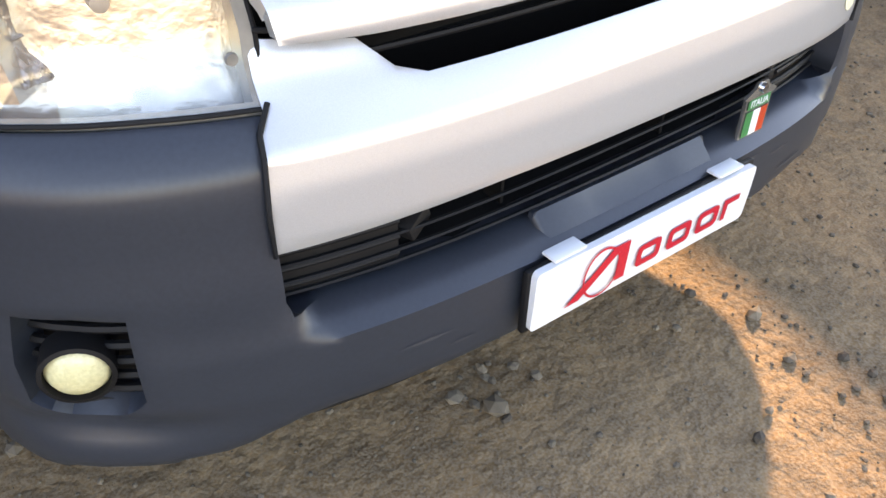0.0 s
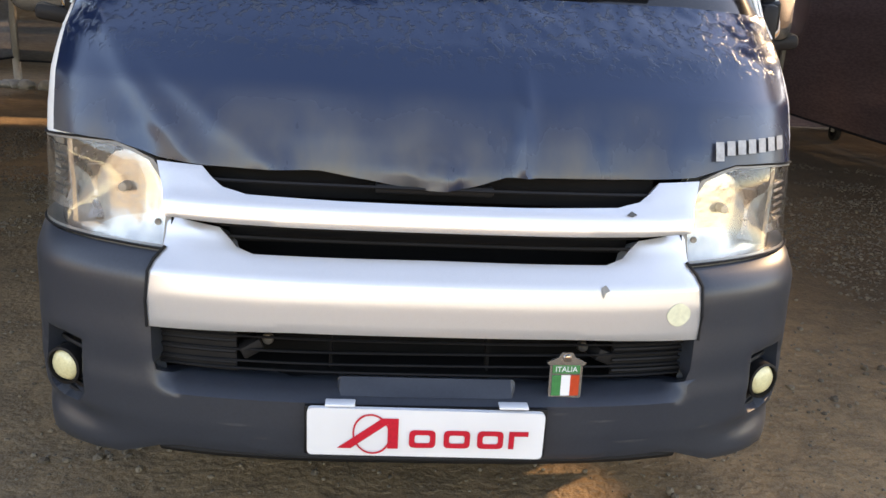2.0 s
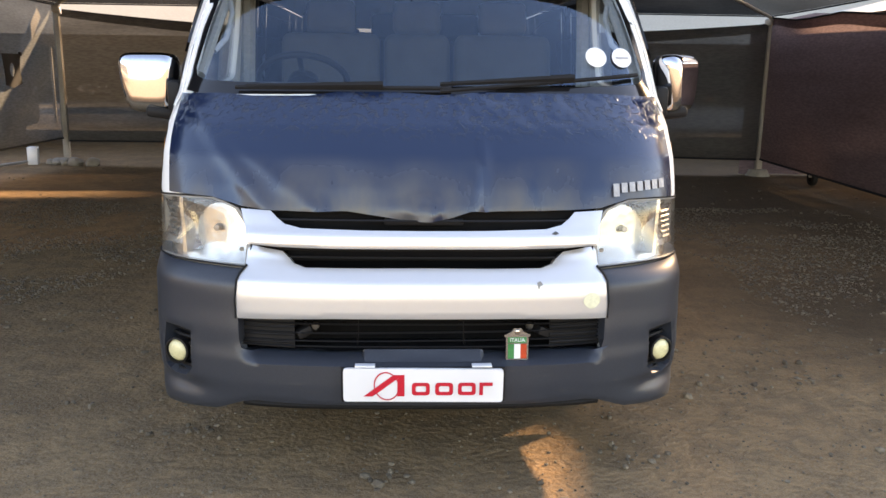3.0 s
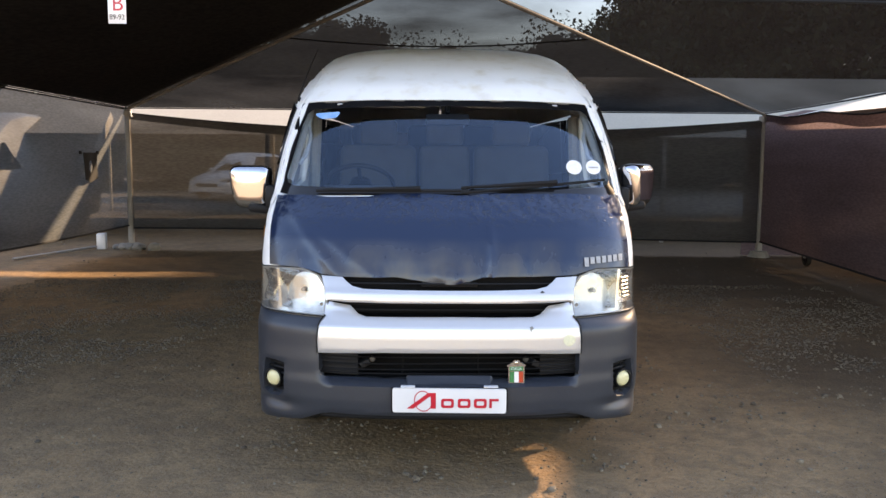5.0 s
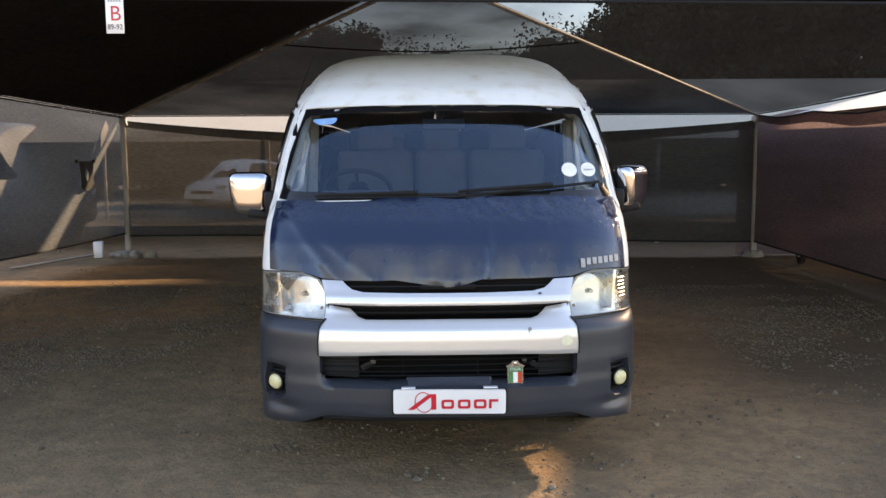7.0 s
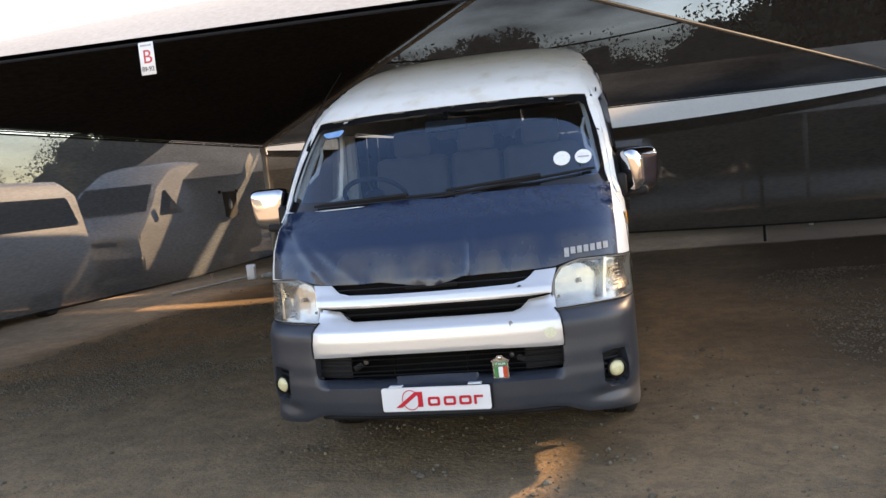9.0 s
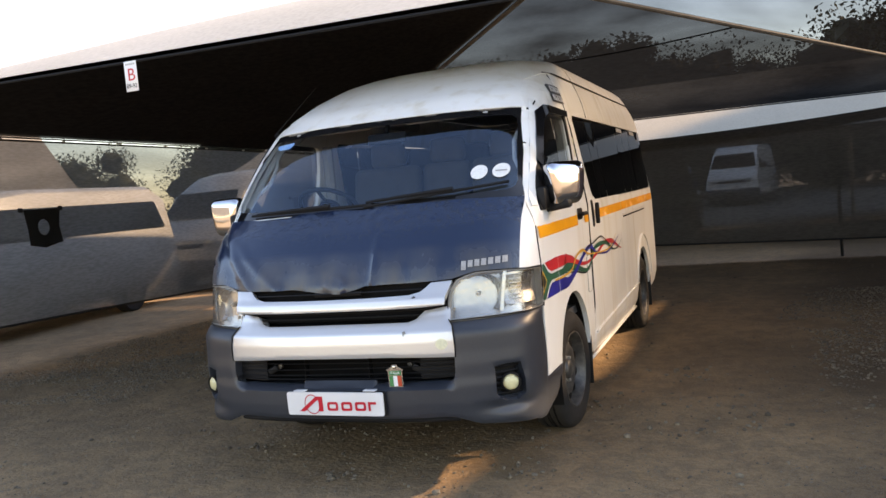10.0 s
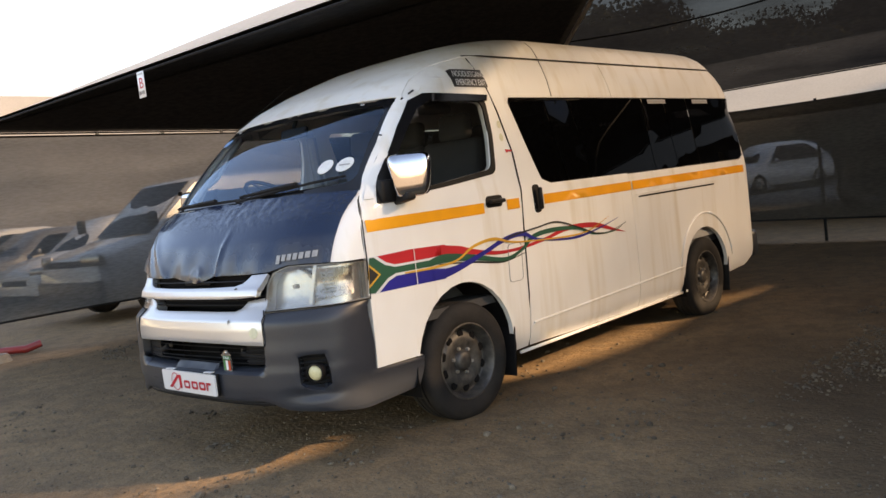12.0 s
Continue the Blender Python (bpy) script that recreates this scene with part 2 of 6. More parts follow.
M = {
    "white": white_paint(),
    "bumper": surface("grey_bumper_plastic", (0.022, 0.027, 0.037), (0.029, 0.034, 0.043), 3.0, 150.0, 0.34, 0.42, bump=0.02, bdist=0.0006),
    "silver": surface("silver_paint", (0.61, 0.61, 0.615), (0.58, 0.58, 0.585), 4.0, 1200.0, 0.31, 0.33, metal=0.55, coat=0.45),
    "black": surface("black_plastic", (0.007, 0.007, 0.008), (0.012, 0.011, 0.011), 8.0, 200.0, 0.5, 0.62, bump=0.05, bdist=0.0005),
    # near-black stands for shade inside openings; plain black on liners and underbody
    "deep": surface("cavity_shade", (0.004, 0.004, 0.004), (0.007, 0.006, 0.006), 8.0, 60.0, 0.95),
    "vinyl": vinyl_mat(),
    "rubber": surface("tyre_rubber", (0.015, 0.015, 0.016), (0.036, 0.031, 0.027), 7.0, 80.0, 0.8, bump=0.2),
    "steel": surface("dusty_steel_wheel", (0.022, 0.022, 0.024), (0.150, 0.135, 0.118), 22.0, 80.0, 0.45, metal=0.4),
    "chrome": surface("chrome", (0.62, 0.63, 0.65), (0.56, 0.57, 0.59), 9.0, 300.0, 0.04, 0.08, metal=1.0),
    "reflector": surface("lamp_reflector", (0.54, 0.525, 0.50), (0.24, 0.22, 0.185), 26.0, 160.0, 0.19, 0.32, metal=0.8, bump=0.3, bdist=0.002, stretch=(2.2, 2.2, 0.7)),
    "lamp_house": surface("lamp_housing", (0.48, 0.47, 0.45), (0.38, 0.365, 0.34), 9.0, 40.0, 0.24, metal=0.8, bump=0.25, bdist=0.003),
    "lens": glass_mat("lamp_lens", (0.97, 0.955, 0.93), 0.985, 0.03, 0.05, 0.7),
    "lamp_rim": surface("lamp_rim_grey", (0.26, 0.245, 0.22), (0.18, 0.17, 0.155), 9.0, 60.0, 0.4),
    "fog": surface("yellowed_fog_lens", (0.72, 0.66, 0.40), (0.62, 0.55, 0.30), 60.0, 200.0, 0.3, coat=0.4, bump=0.2),
    # windscreen gloss coloured blue to stand in for a bluer sky reflected in it
    "glass": glass_mat("windscreen_glass", (0.70, 0.76, 0.80), 0.985, 0.012, 0.085, 0.03, (0.55, 0.78, 1.0)),
    "door_glass": glass_mat("door_glass", (0.60, 0.62, 0.62), 0.92, 0.02, 0.05),
    "tint": glass_mat("tinted_glass", (0.05, 0.05, 0.055), 0.2, 0.02, 0.025, 0.03, (0.5, 0.5, 0.52)),
    "frit": surface("black_glass_band", (0.008, 0.008, 0.009), (0.010, 0.010, 0.011), 9.0, 300.0, 0.08, 0.1),
    "orange": surface("orange_tape", (0.98, 0.39, 0.015), (0.94, 0.36, 0.015), 2.0, 3.0, 0.4),
    "red": surface("red_vinyl", (0.62, 0.02, 0.03), (0.5, 0.02, 0.03), 2.0, 3.0, 0.4),
    "green": surface("green_vinyl", (0.01, 0.10, 0.055), (0.01, 0.08, 0.05), 2.0, 3.0, 0.4),
    "blue": surface("blue_vinyl", (0.012, 0.015, 0.26), (0.012, 0.015, 0.2), 2.0, 3.0, 0.4),
    "gold": surface("gold_vinyl", (0.72, 0.40, 0.05), (0.65, 0.33, 0.05), 2.0, 3.0, 0.4),
    "ink": surface("black_print", (0.012, 0.012, 0.013), (0.02, 0.02, 0.02), 7.0, 90.0, 0.45),
    "plate": surface("white_plate", (0.80, 0.80, 0.81), (0.76, 0.76, 0.77), 6.0, 2.0, 0.3, coat=0.3),
    "print_red": surface("red_print", (0.62, 0.012, 0.03), (0.55, 0.012, 0.03), 6.0, 200.0, 0.35),
    "paper": surface("white_paper", (0.78, 0.78, 0.76), (0.70, 0.70, 0.68), 9.0, 90.0, 0.6),
    "grey_print": surface("faded_grey_print", (0.42, 0.41, 0.40), (0.25, 0.25, 0.25), 60.0, 150.0, 0.5),
    "dash": surface("dashboard_plastic", (0.045, 0.048, 0.052), (0.055, 0.056, 0.058), 6.0, 120.0, 0.6),
    "seat": surface("grey_seat_fabric", (0.070, 0.068, 0.066), (0.050, 0.050, 0.050), 8.0, 200.0, 0.9),
    "liner": surface("grey_interior_trim", (0.46, 0.46, 0.45), (0.40, 0.40, 0.39), 4.0, 60.0, 0.8),
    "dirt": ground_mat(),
    "gravel": island_mat("gravel_stones", ((0.070, 0.052, 0.036), (0.200, 0.155, 0.108))),
    "concrete": surface("rough_concrete", (0.30, 0.27, 0.23), (0.20, 0.18, 0.15), 6.0, 60.0, 0.9, bump=0.5, bdist=0.01),
    "pole": surface("galvanised_steel", (0.42, 0.40, 0.37), (0.30, 0.26, 0.21), 5.0, 90.0, 0.55, metal=0.4, stretch=(1, 1, 0.4)),
    "roof_in": net_mat("black_roof_net", (0.055, 0.054, 0.056), 0.998, None, 0.1),
    "roof_out": surface("beige_roof_cloth", (0.47, 0.445, 0.40), (0.40, 0.375, 0.33), 0.8, 30.0, 0.9),
    # the beige cloth again, darkened to hold down the sun on the north roof
    "roof_far": surface("dimmed_roof_cloth", (0.34, 0.30, 0.235), (0.29, 0.255, 0.20), 0.8, 30.0, 0.9),
    "roof_west": surface("grey_roof_cloth", (0.19, 0.185, 0.18), (0.15, 0.147, 0.142), 0.8, 30.0, 0.9),
    "roof_east": net_mat("see_through_roof_net", (0.020, 0.020, 0.022), 0.85, None, 0.2),
    "roof_back": net_mat("thin_roof_net", (0.018, 0.020, 0.022), 0.988, None, 0.3),
    "net_left": net_mat("grey_shade_net", (0.116, 0.124, 0.127), 0.85, (0.092, 0.099, 0.102), 0.35),
    "net_back": net_mat("brown_grey_shade_net", (0.094, 0.091, 0.086), 0.915, None, 0.15),
    "net_right": net_mat("red_brown_shade_net", (0.19, 0.138, 0.142), 0.985, None, 0.4),
    "hem": surface("black_webbing", (0.014, 0.014, 0.015), None, 9.0, 120.0, 0.8),
    "leaf": island_mat("leaves", ((0.018, 0.027, 0.012), (0.045, 0.052, 0.023)), 0.8),
    "bark": surface("bark", (0.10, 0.075, 0.05), (0.06, 0.045, 0.03), 6.0, 40.0, 0.95, bump=0.5, bdist=0.02),
    "car_white": surface("white_car_paint", (0.78, 0.77, 0.74), (0.70, 0.68, 0.64), 2.0, 60.0, 0.3, coat=0.4),
    "car_red": surface("red_car_paint", (0.35, 0.03, 0.03), (0.25, 0.025, 0.025), 2.0, 60.0, 0.4, coat=0.3),
    # white paint greyed down, the shade on the second minibus put into its colour
    "car_white_shaded": surface("shaded_white_car_paint", (0.40, 0.40, 0.39), (0.34, 0.34, 0.33), 2.0, 60.0, 0.35, coat=0.3),
    "car_grey": surface("grey_car_paint", (0.16, 0.17, 0.18), (0.12, 0.12, 0.13), 2.0, 60.0, 0.3, coat=0.4),
    "scuff": surface("scuffed_plastic", (0.042, 0.043, 0.048), (0.026, 0.030, 0.040), 60.0, 200.0, 0.6),
    "badge_green": surface("badge_green", (0.02, 0.22, 0.07), None, 9.0, 90.0, 0.35),
    "badge_red": surface("badge_red", (0.60, 0.06, 0.02), None, 9.0, 90.0, 0.35),
    "sticker_blue": surface("sticker_blue", (0.06, 0.28, 0.62), (0.3, 0.5, 0.7), 60.0, 90.0, 0.4),
    "pale_sticker": surface("pale_yellow_sticker", (0.72, 0.70, 0.50), (0.66, 0.64, 0.46), 30.0, 90.0, 0.5),
}

for key in ("black", "deep", "hem", "rubber"):
    M[key].node_tree.nodes["Principled BSDF"].inputs["Specular IOR Level"].default_value = 0.2


# ---- mesh helpers ----
def part(name, bm, material, parent=None, label="", smooth=True):
    """Links a bmesh as one mesh object, under a thing or a part."""
    me = bpy.data.meshes.new(name)
    for f in bm.faces:
        f.smooth = smooth
    if smooth:
        bm.normal_update()
        for e in bm.edges:
            if len(e.link_faces) != 2 or e.calc_face_angle(0.0) > 0.7:
                e.smooth = False
    bm.to_mesh(me)
    bm.free()
    me.materials.append(material)
    ob = new(name, me)
    if parent:
        ob.parent = parent
    if label:
        ob["label"] = label
    return ob


def thing(name, label, category, group="", kind="", at=(0, 0, 0, 0, 0, 0)):
    ob = new(name)
    ob.empty_display_size = 0.2
    ob.matrix_world = pose(*at)
    return tagged(ob, label, category, group, kind)


def box(size, at=(0, 0, 0), turn=(0, 0, 0), bevel=0.0, bm=None, seg=2):
    bm2 = bmesh.new()
    bmesh.ops.create_cube(bm2, size=1)
    bmesh.ops.scale(bm2, vec=size, verts=bm2.verts)
    if bevel:
        bmesh.ops.bevel(bm2, geom=bm2.edges[:], offset=bevel, segments=seg, profile=0.5, affect="EDGES")
    bmesh.ops.transform(bm2, matrix=pose(*at, *turn), verts=bm2.verts)
    return join(bm, bm2)


def join(bm, bm2):
    if bm is None:
        return bm2
    me = bpy.data.meshes.new("tmp")
    bm2.to_mesh(me)
    bm2.free()
    bm.from_mesh(me)
    bpy.data.meshes.remove(me)
    return bm


def lathe(profile, n=32, m=None, bm=None, closed=False):
    """Revolves (radius, height) pairs round z."""
    b = bmesh.new()
    rings = []
    for r, h in profile:
        rings.append([b.verts.new((r * math.cos(2 * math.pi * k / n), r * math.sin(2 * math.pi * k / n), h)) for k in range(n)] if r > 1e-6 else [b.verts.new((0, 0, h))])
    pairs = list(zip(rings, rings[1:])) + ([(rings[-1], rings[0])] if closed else [])
    for a, c in pairs:
        for k in range(n):
            q = [a[k % len(a)], a[(k + 1) % len(a)], c[(k + 1) % len(c)], c[k % len(c)]]
            q = list(dict.fromkeys(q))
            if len(q) > 2:
                b.faces.new(q)
    bmesh.ops.recalc_face_normals(b, faces=b.faces[:])
    if m is not None:
        bmesh.ops.transform(b, matrix=m, verts=b.verts)
    return join(bm, b)


def tube(points, radius, n=8, bm=None, flat=1.0):
    """A round bar along a line of points; flat squeezes it in z."""
    b = bmesh.new()
    pts = [Vector(p) for p in points]
    rings = []
    for k, p in enumerate(pts):
        d = (pts[min(k + 1, len(pts) - 1)] - pts[max(k - 1, 0)]).normalized()
        side = d.cross(Vector((0, 0, 1)))
        side = side.normalized() if side.length > 1e-3 else Vector((1, 0, 0))
        up = side.cross(d)
        r = radius[k] if isinstance(radius, (list, tuple)) else radius
        rings.append([b.verts.new(p + side * r * math.cos(2 * math.pi * i / n) + up * r * flat * math.sin(2 * math.pi * i / n)) for i in range(n)])
    for a, c in zip(rings, rings[1:]):
        for i in range(n):
            b.faces.new((a[i], a[(i + 1) % n], c[(i + 1) % n], c[i]))
    b.faces.new(rings[0][::-1])
    b.faces.new(rings[-1])
    bmesh.ops.recalc_face_normals(b, faces=b.faces[:])
    return join(bm, b)


def in_loop(x, y, loop):
    hit = False
    for (x0, y0), (x1, y1) in zip(loop, loop[1:] + loop[:1]):
        if (y0 > y) != (y1 > y) and x < (x1 - x0) * (y - y0) / (y1 - y0) + x0:
            hit = not hit
    return hit


def dense(loop, step):
    out = []
    for (x0, y0), (x1, y1) in zip(loop, loop[1:] + loop[:1]):
        n = max(1, int(math.hypot((x1 - x0) / step[0], (y1 - y0) / step[1]) + 0.5))
        out += [(x0 + (x1 - x0) * k / n, y0 + (y1 - y0) * k / n) for k in range(n)]
    return out


def rounded(loop, r, n=4):
    """A loop with its corners rounded by r."""
    out = []
    pts = [Vector(p) for p in loop]
    for k, p in enumerate(pts):
        a, b = pts[k - 1] - p, pts[(k + 1) % len(pts)] - p
        d = min(r, a.length * 0.45, b.length * 0.45)
        p0, p1 = p + a.normalized() * d, p + b.normalized() * d
        for i in range(n + 1):
            t = i / n
            q = p0 * (1 - t) ** 2 + p * 2 * t * (1 - t) + p1 * t * t
            out.append((q.x, q.y))
    return out


def patch(loops, step, place, thick=0.02, roll=0.0, flip=False):
    """A sheet with thickness: loops (the first outside, the rest holes) in a plane, laid on the surface place(u, v)."""
    from mathutils.geometry import delaunay_2d_cdt
    loops = [dense(lp, step) for lp in loops]
    pts, edges, border = [], [], 0
    for lp in loops:
        i0 = len(pts)
        pts += lp
        edges += [(i0 + k, i0 + (k + 1) % len(lp)) for k in range(len(lp))]
    border = len(pts)
    us, vs = [p[0] for p in loops[0]], [p[1] for p in loops[0]]
    u = min(us) + step[0] * 0.5
    flat_border = np.array(pts)
    while u < max(us):
        v = min(vs) + step[1] * 0.5
        while v < max(vs):
            if in_loop(u, v, loops[0]) and not any(in_loop(u, v, h) for h in loops[1:]):
                d = np.hypot((flat_border[:, 0] - u) / step[0], (flat_border[:, 1] - v) / step[1]).min()
                if d > 0.62:
                    pts.append((u, v))
            v += step[1]
        u += step[0]
    vo, eo, fo, *_ = delaunay_2d_cdt([Vector(p) for p in pts], edges, [], 0, 1e-6)
    bm = bmesh.new()
    eps = 1e-3
    tops, lows = [], []
    rim = flat_border
    for q in vo:
        c = Vector(place(q.x, q.y))
        du = Vector(place(q.x + eps, q.y)) - Vector(place(q.x - eps, q.y))
        dv = Vector(place(q.x, q.y + eps)) - Vector(place(q.x, q.y - eps))
        n = du.cross(dv).normalized() * (-1 if flip else 1)
        onrim = roll and np.abs(rim - np.array((q.x, q.y))).sum(1).min() < 1e-5
        tops.append(bm.verts.new(c - n * (roll if onrim else 0)))
        lows.append(bm.verts.new(c - n * (thick + roll)) if thick else None)
    count = {}
    for f in fo:
        cx, cy = sum(vo[i].x for i in f) / 3, sum(vo[i].y for i in f) / 3
        if not in_loop(cx, cy, loops[0]) or any(in_loop(cx, cy, h) for h in loops[1:]):
            continue
        f = f[::-1] if flip else f
        bm.faces.new([tops[i] for i in f])
        if thick:
            bm.faces.new([lows[i] for i in f[::-1]])
        for a, b in zip(f, f[1:] + f[:1]):
            count[(a, b)] = 1
    if thick:
        for a, b in count:
            if (b, a) not in count:
                bm.faces.new((tops[b], tops[a], lows[a], lows[b]))
    bmesh.ops.delete(bm, geom=[v for v in bm.verts if not v.link_faces], context="VERTS")
    return bm


def text_mesh(name, body, size, m, material, parent, squeeze=1.0):
    cu = bpy.data.curves.new(name, "FONT")
    cu.body, cu.size, cu.align_x, cu.align_y, cu.extrude = body, size, "CENTER", "CENTER", 0.0006
    tmp = new("tmp_text", cu)
    me = bpy.data.meshes.new_from_object(tmp.evaluated_get(bpy.context.evaluated_depsgraph_get()))
    bpy.data.objects.remove(tmp)
    me.transform(m @ Matrix.Diagonal((squeeze, 1, 1, 1)))
    me.materials.clear()
    me.materials.append(material)
    ob = new(name, me)
    ob.parent = parent
    return ob


# ---- the minibus: body surface by height rings ----
BZ = [.20, .26, .32, .42, .50, .54, .60, .66, .73, .757, .785, .815, .90, 1.0, 1.06, 1.15, 1.25, 1.35, 1.45, 1.60, 1.75, 1.85, 1.95, 2.05, 2.12, 2.184, 2.229, 2.264, 2.29, 2.304, 2.311]
BY = [.09, .06, .04, .03, .03, .035, .035, .04, .042, .047, .074, .118, .136, .152, .173, .218, .30, .42, .515, .665, .82, .93, 1.10, 1.32, 1.50, 1.68, 1.85, 2.02, 2.25, 2.55, 3.0]
BW = [.86, .90, .925, .94, .945, .945, .945, .945, .945, .945, .945, .945, .945, .945, .945, .945, .94, .925, .915, .90, .885, .873, .85, .815, .785, .75, .70, .62, .48, .30, .12]
BD = [.45, .50, .50, .50, .50, .50, .50, .50, .50, .495, .48, .46, .46, .45, .45, .44, .43, .42, .40, .38, .36, .34, .36, .40, .45, .50, .55, .60, .60, .50, .30]
BR = [5.42, 5.46, 5.49, 5.5, 5.5, 5.5, 5.5, 5.5, 5.5, 5.5, 5.5, 5.5, 5.5, 5.5, 5.5, 5.5, 5.49, 5.48, 5.46, 5.43, 5.39, 5.36, 5.31, 5.24, 5.17, 5.08, 4.98, 4.85, 4.6, 4.3, 3.9]
PW, RD = 3.0, 0.16
# a finer table over the windscreen, which grows more raked towards its top
FINE = sorted(BZ + [1.40, 1.50, 1.55, 1.65, 1.70, 1.80])
BW, BD, BR, BY = ([float(np.interp(z, BZ, v)) for z in FINE] for v in (BW, BD, BR, BY))
BY = [.42 + .74 * (z - 1.35) + .63 * (z - 1.35) ** 2 if 1.35 <= z <= 1.851 else y for z, y in zip(FINE, BY)]
BZ = FINE


def tab(values, z):
    return float(np.interp(z, BZ, values))


def front_y(x, z):
    r = min(abs(x) / tab(BW, z), 1.0)
    return tab(BY, z) + tab(BD, z) * (1 - (1 - r ** PW) ** (1 / PW))


def side_x(y, z):
    w, y0, d, y1 = tab(BW, z), tab(BY, z), tab(BD, z), tab(BR, z)
    k = 0.0
    if y < y0 + d:
        k = min(1.0, (y0 + d - y) / d)
    elif y > y1 - RD:
        k = min(1.0, (y - y1 + RD) / RD)
    return w * (1 - k ** PW) ** (1 / PW)


def on_front(push=0.0, bulge=None):
    return lambda x, z: (x, front_y(x, z) - push - (bulge(x, z) if bulge else 0), z)


def on_side(side=1, push=0.0):
    return lambda y, z: (side * (side_x(y, z) + push), y, z)


def ring(s, z):
    """Round the body: 0 front middle, 1 end of the front corner, 2 start of the rear corner, 3 rear middle; minus: the other side."""
    sg, s = (1 if s >= 0 else -1), abs(s)
    w, y0, d, y1 = tab(BW, z), tab(BY, z), tab(BD, z), tab(BR, z)
    if s <= 1:
        a = s * math.pi / 2
        return (sg * w * math.sin(a) ** (2 / PW), y0 + d * (1 - math.cos(a) ** (2 / PW)), z)
    if s <= 2:
        return (sg * w, y0 + d + (y1 - RD - y0 - d) * (s - 1), z)
    a = max(0.0, 3 - s) * math.pi / 2
    return (sg * w * math.sin(a) ** (2 / PW), y1 - RD * (1 - math.cos(a) ** (2 / PW)), z)


def s_of(kind, v, z):
    """Ring place of a front point (f, x) or a side point (s, y)."""
    w, y0, d, y1 = tab(BW, z), tab(BY, z), tab(BD, z), tab(BR, z)
    if kind == "f":
        return math.asin(min(1.0, abs(v) / w) ** (PW / 2)) / (math.pi / 2) * (1 if v >= 0 else -1)
    if v < y0 + d:
        return math.acos(max(0.0, min(1.0, 1 - (v - y0) / d)) ** (PW / 2)) / (math.pi / 2)
    return 1 + (v - y0 - d) / (y1 - RD - y0 - d)


def ring_loop(points, side=1):
    return [(s_of(k, v, z) * side, z) for k, v, z in points]


def mirrored(half):
    """A loop from its right half, given from the middle bottom to the middle top."""
    return half + [(-u, v) for u, v in half[::-1] if abs(u) > 1e-6]


van = thing("minibus", "white high-roof minibus with grey bumper and black bonnet cover, parked", "minibus")
ARCH_F, ARCH_R = (1.24, 0.33), (4.385, 0.33)


def arch(c, r, a0, a1, n=14, tall=0.98):
    return [(c[0] + r * math.cos(radians(a0 + (a1 - a0) * k / n)), c[1] + r * tall * math.sin(radians(a0 + (a1 - a0) * k / n))) for k in range(n + 1)]


# roof: front cap above the windscreen, sides above the gutter line, rear
roof_half = ring_loop([("f", 0.0, 1.858), ("f", .4, 1.856), ("f", .72, 1.848), ("f", .80, 1.842), ("s", 1.09, 1.862), ("s", 1.2, 1.945), ("s", 1.4, 2.035), ("s", 1.65, 2.092)])
roof_half += [(2.0, 2.10), (2.999, 2.10), (2.999, 2.2), (2.999, 2.311), (0.0, 2.311)]
part("roof", patch([mirrored(roof_half)], (0.05, 0.025), ring, 0.02), M["white"], van, "white moulded high roof with water stains")
cap = bmesh.new()
vs = [[cap.verts.new((0.13 * (-1 + 2 * j / 6), 2.9 + 1.05 * k / 10, 2.312 + 0.002 * math.sin(math.pi * j / 6))) for j in range(7)] for k in range(11)]
for k in range(10):
    for j in range(6):
        cap.faces.new((vs[k][j], vs[k][j + 1], vs[k + 1][j + 1], vs[k + 1][j]))
part("roof_ridge", cap, M["white"], van)

# rear body between gutter and bumper, with the tailgate window
rear = [(2.3, 0.40), (2.999, 0.40), (2.999, 2.09), (2.3, 2.09)]
rear_hole = [(2.45, 1.28), (2.999, 1.28), (2.999, 1.80), (2.45, 1.80)]
for sd in (1, -1):
    lp = [(u * sd, v) for u, v in rear]
    part("tailgate", patch([lp, [(u * sd, v) for u, v in [(2.45, 1.28), (2.96, 1.28), (2.96, 1.80), (2.45, 1.80)]]], (0.06, 0.08), ring, 0.02), M["white"], van)
    part("rear_window", patch([[(u * sd, v) for u, v in rear_hole]], (0.06, 0.08), ring, 0), M["door_glass"], van)

DOOR_WIN = [(.74, 1.30), (.80, 1.45), (.93, 1.62), (1.07, 1.77), (1.17, 1.815), (1.665, 1.80), (1.675, 1.6), (1.64, 1.395), (1.2, 1.345)]
SIDE_WIN = [(1.925, 1.80), (2.02, 1.56), (2.13, 1.30), (2.22, 1.268), (3.2, 1.268), (4.2, 1.27), (5.25, 1.275), (5.33, 1.31), (5.34, 1.55), (5.315, 1.80), (5.27, 1.828), (3.4, 1.825)]
FRONT_LINE = [(.522, .445), (.528, .80), (.537, 1.02), (.548, 1.20), (.575, 1.30), (.655, 1.42), (.80, 1.59), (.955, 1.755), (1.06, 1.845), (1.13, 1.895)]
SEAM = [(1.67, 2.078), (1.735, 1.93), (1.80, 1.74), (1.875, 1.48), (1.885, 1.25), (1.865, 1.0), (1.845, .6), (1.835, .275)]
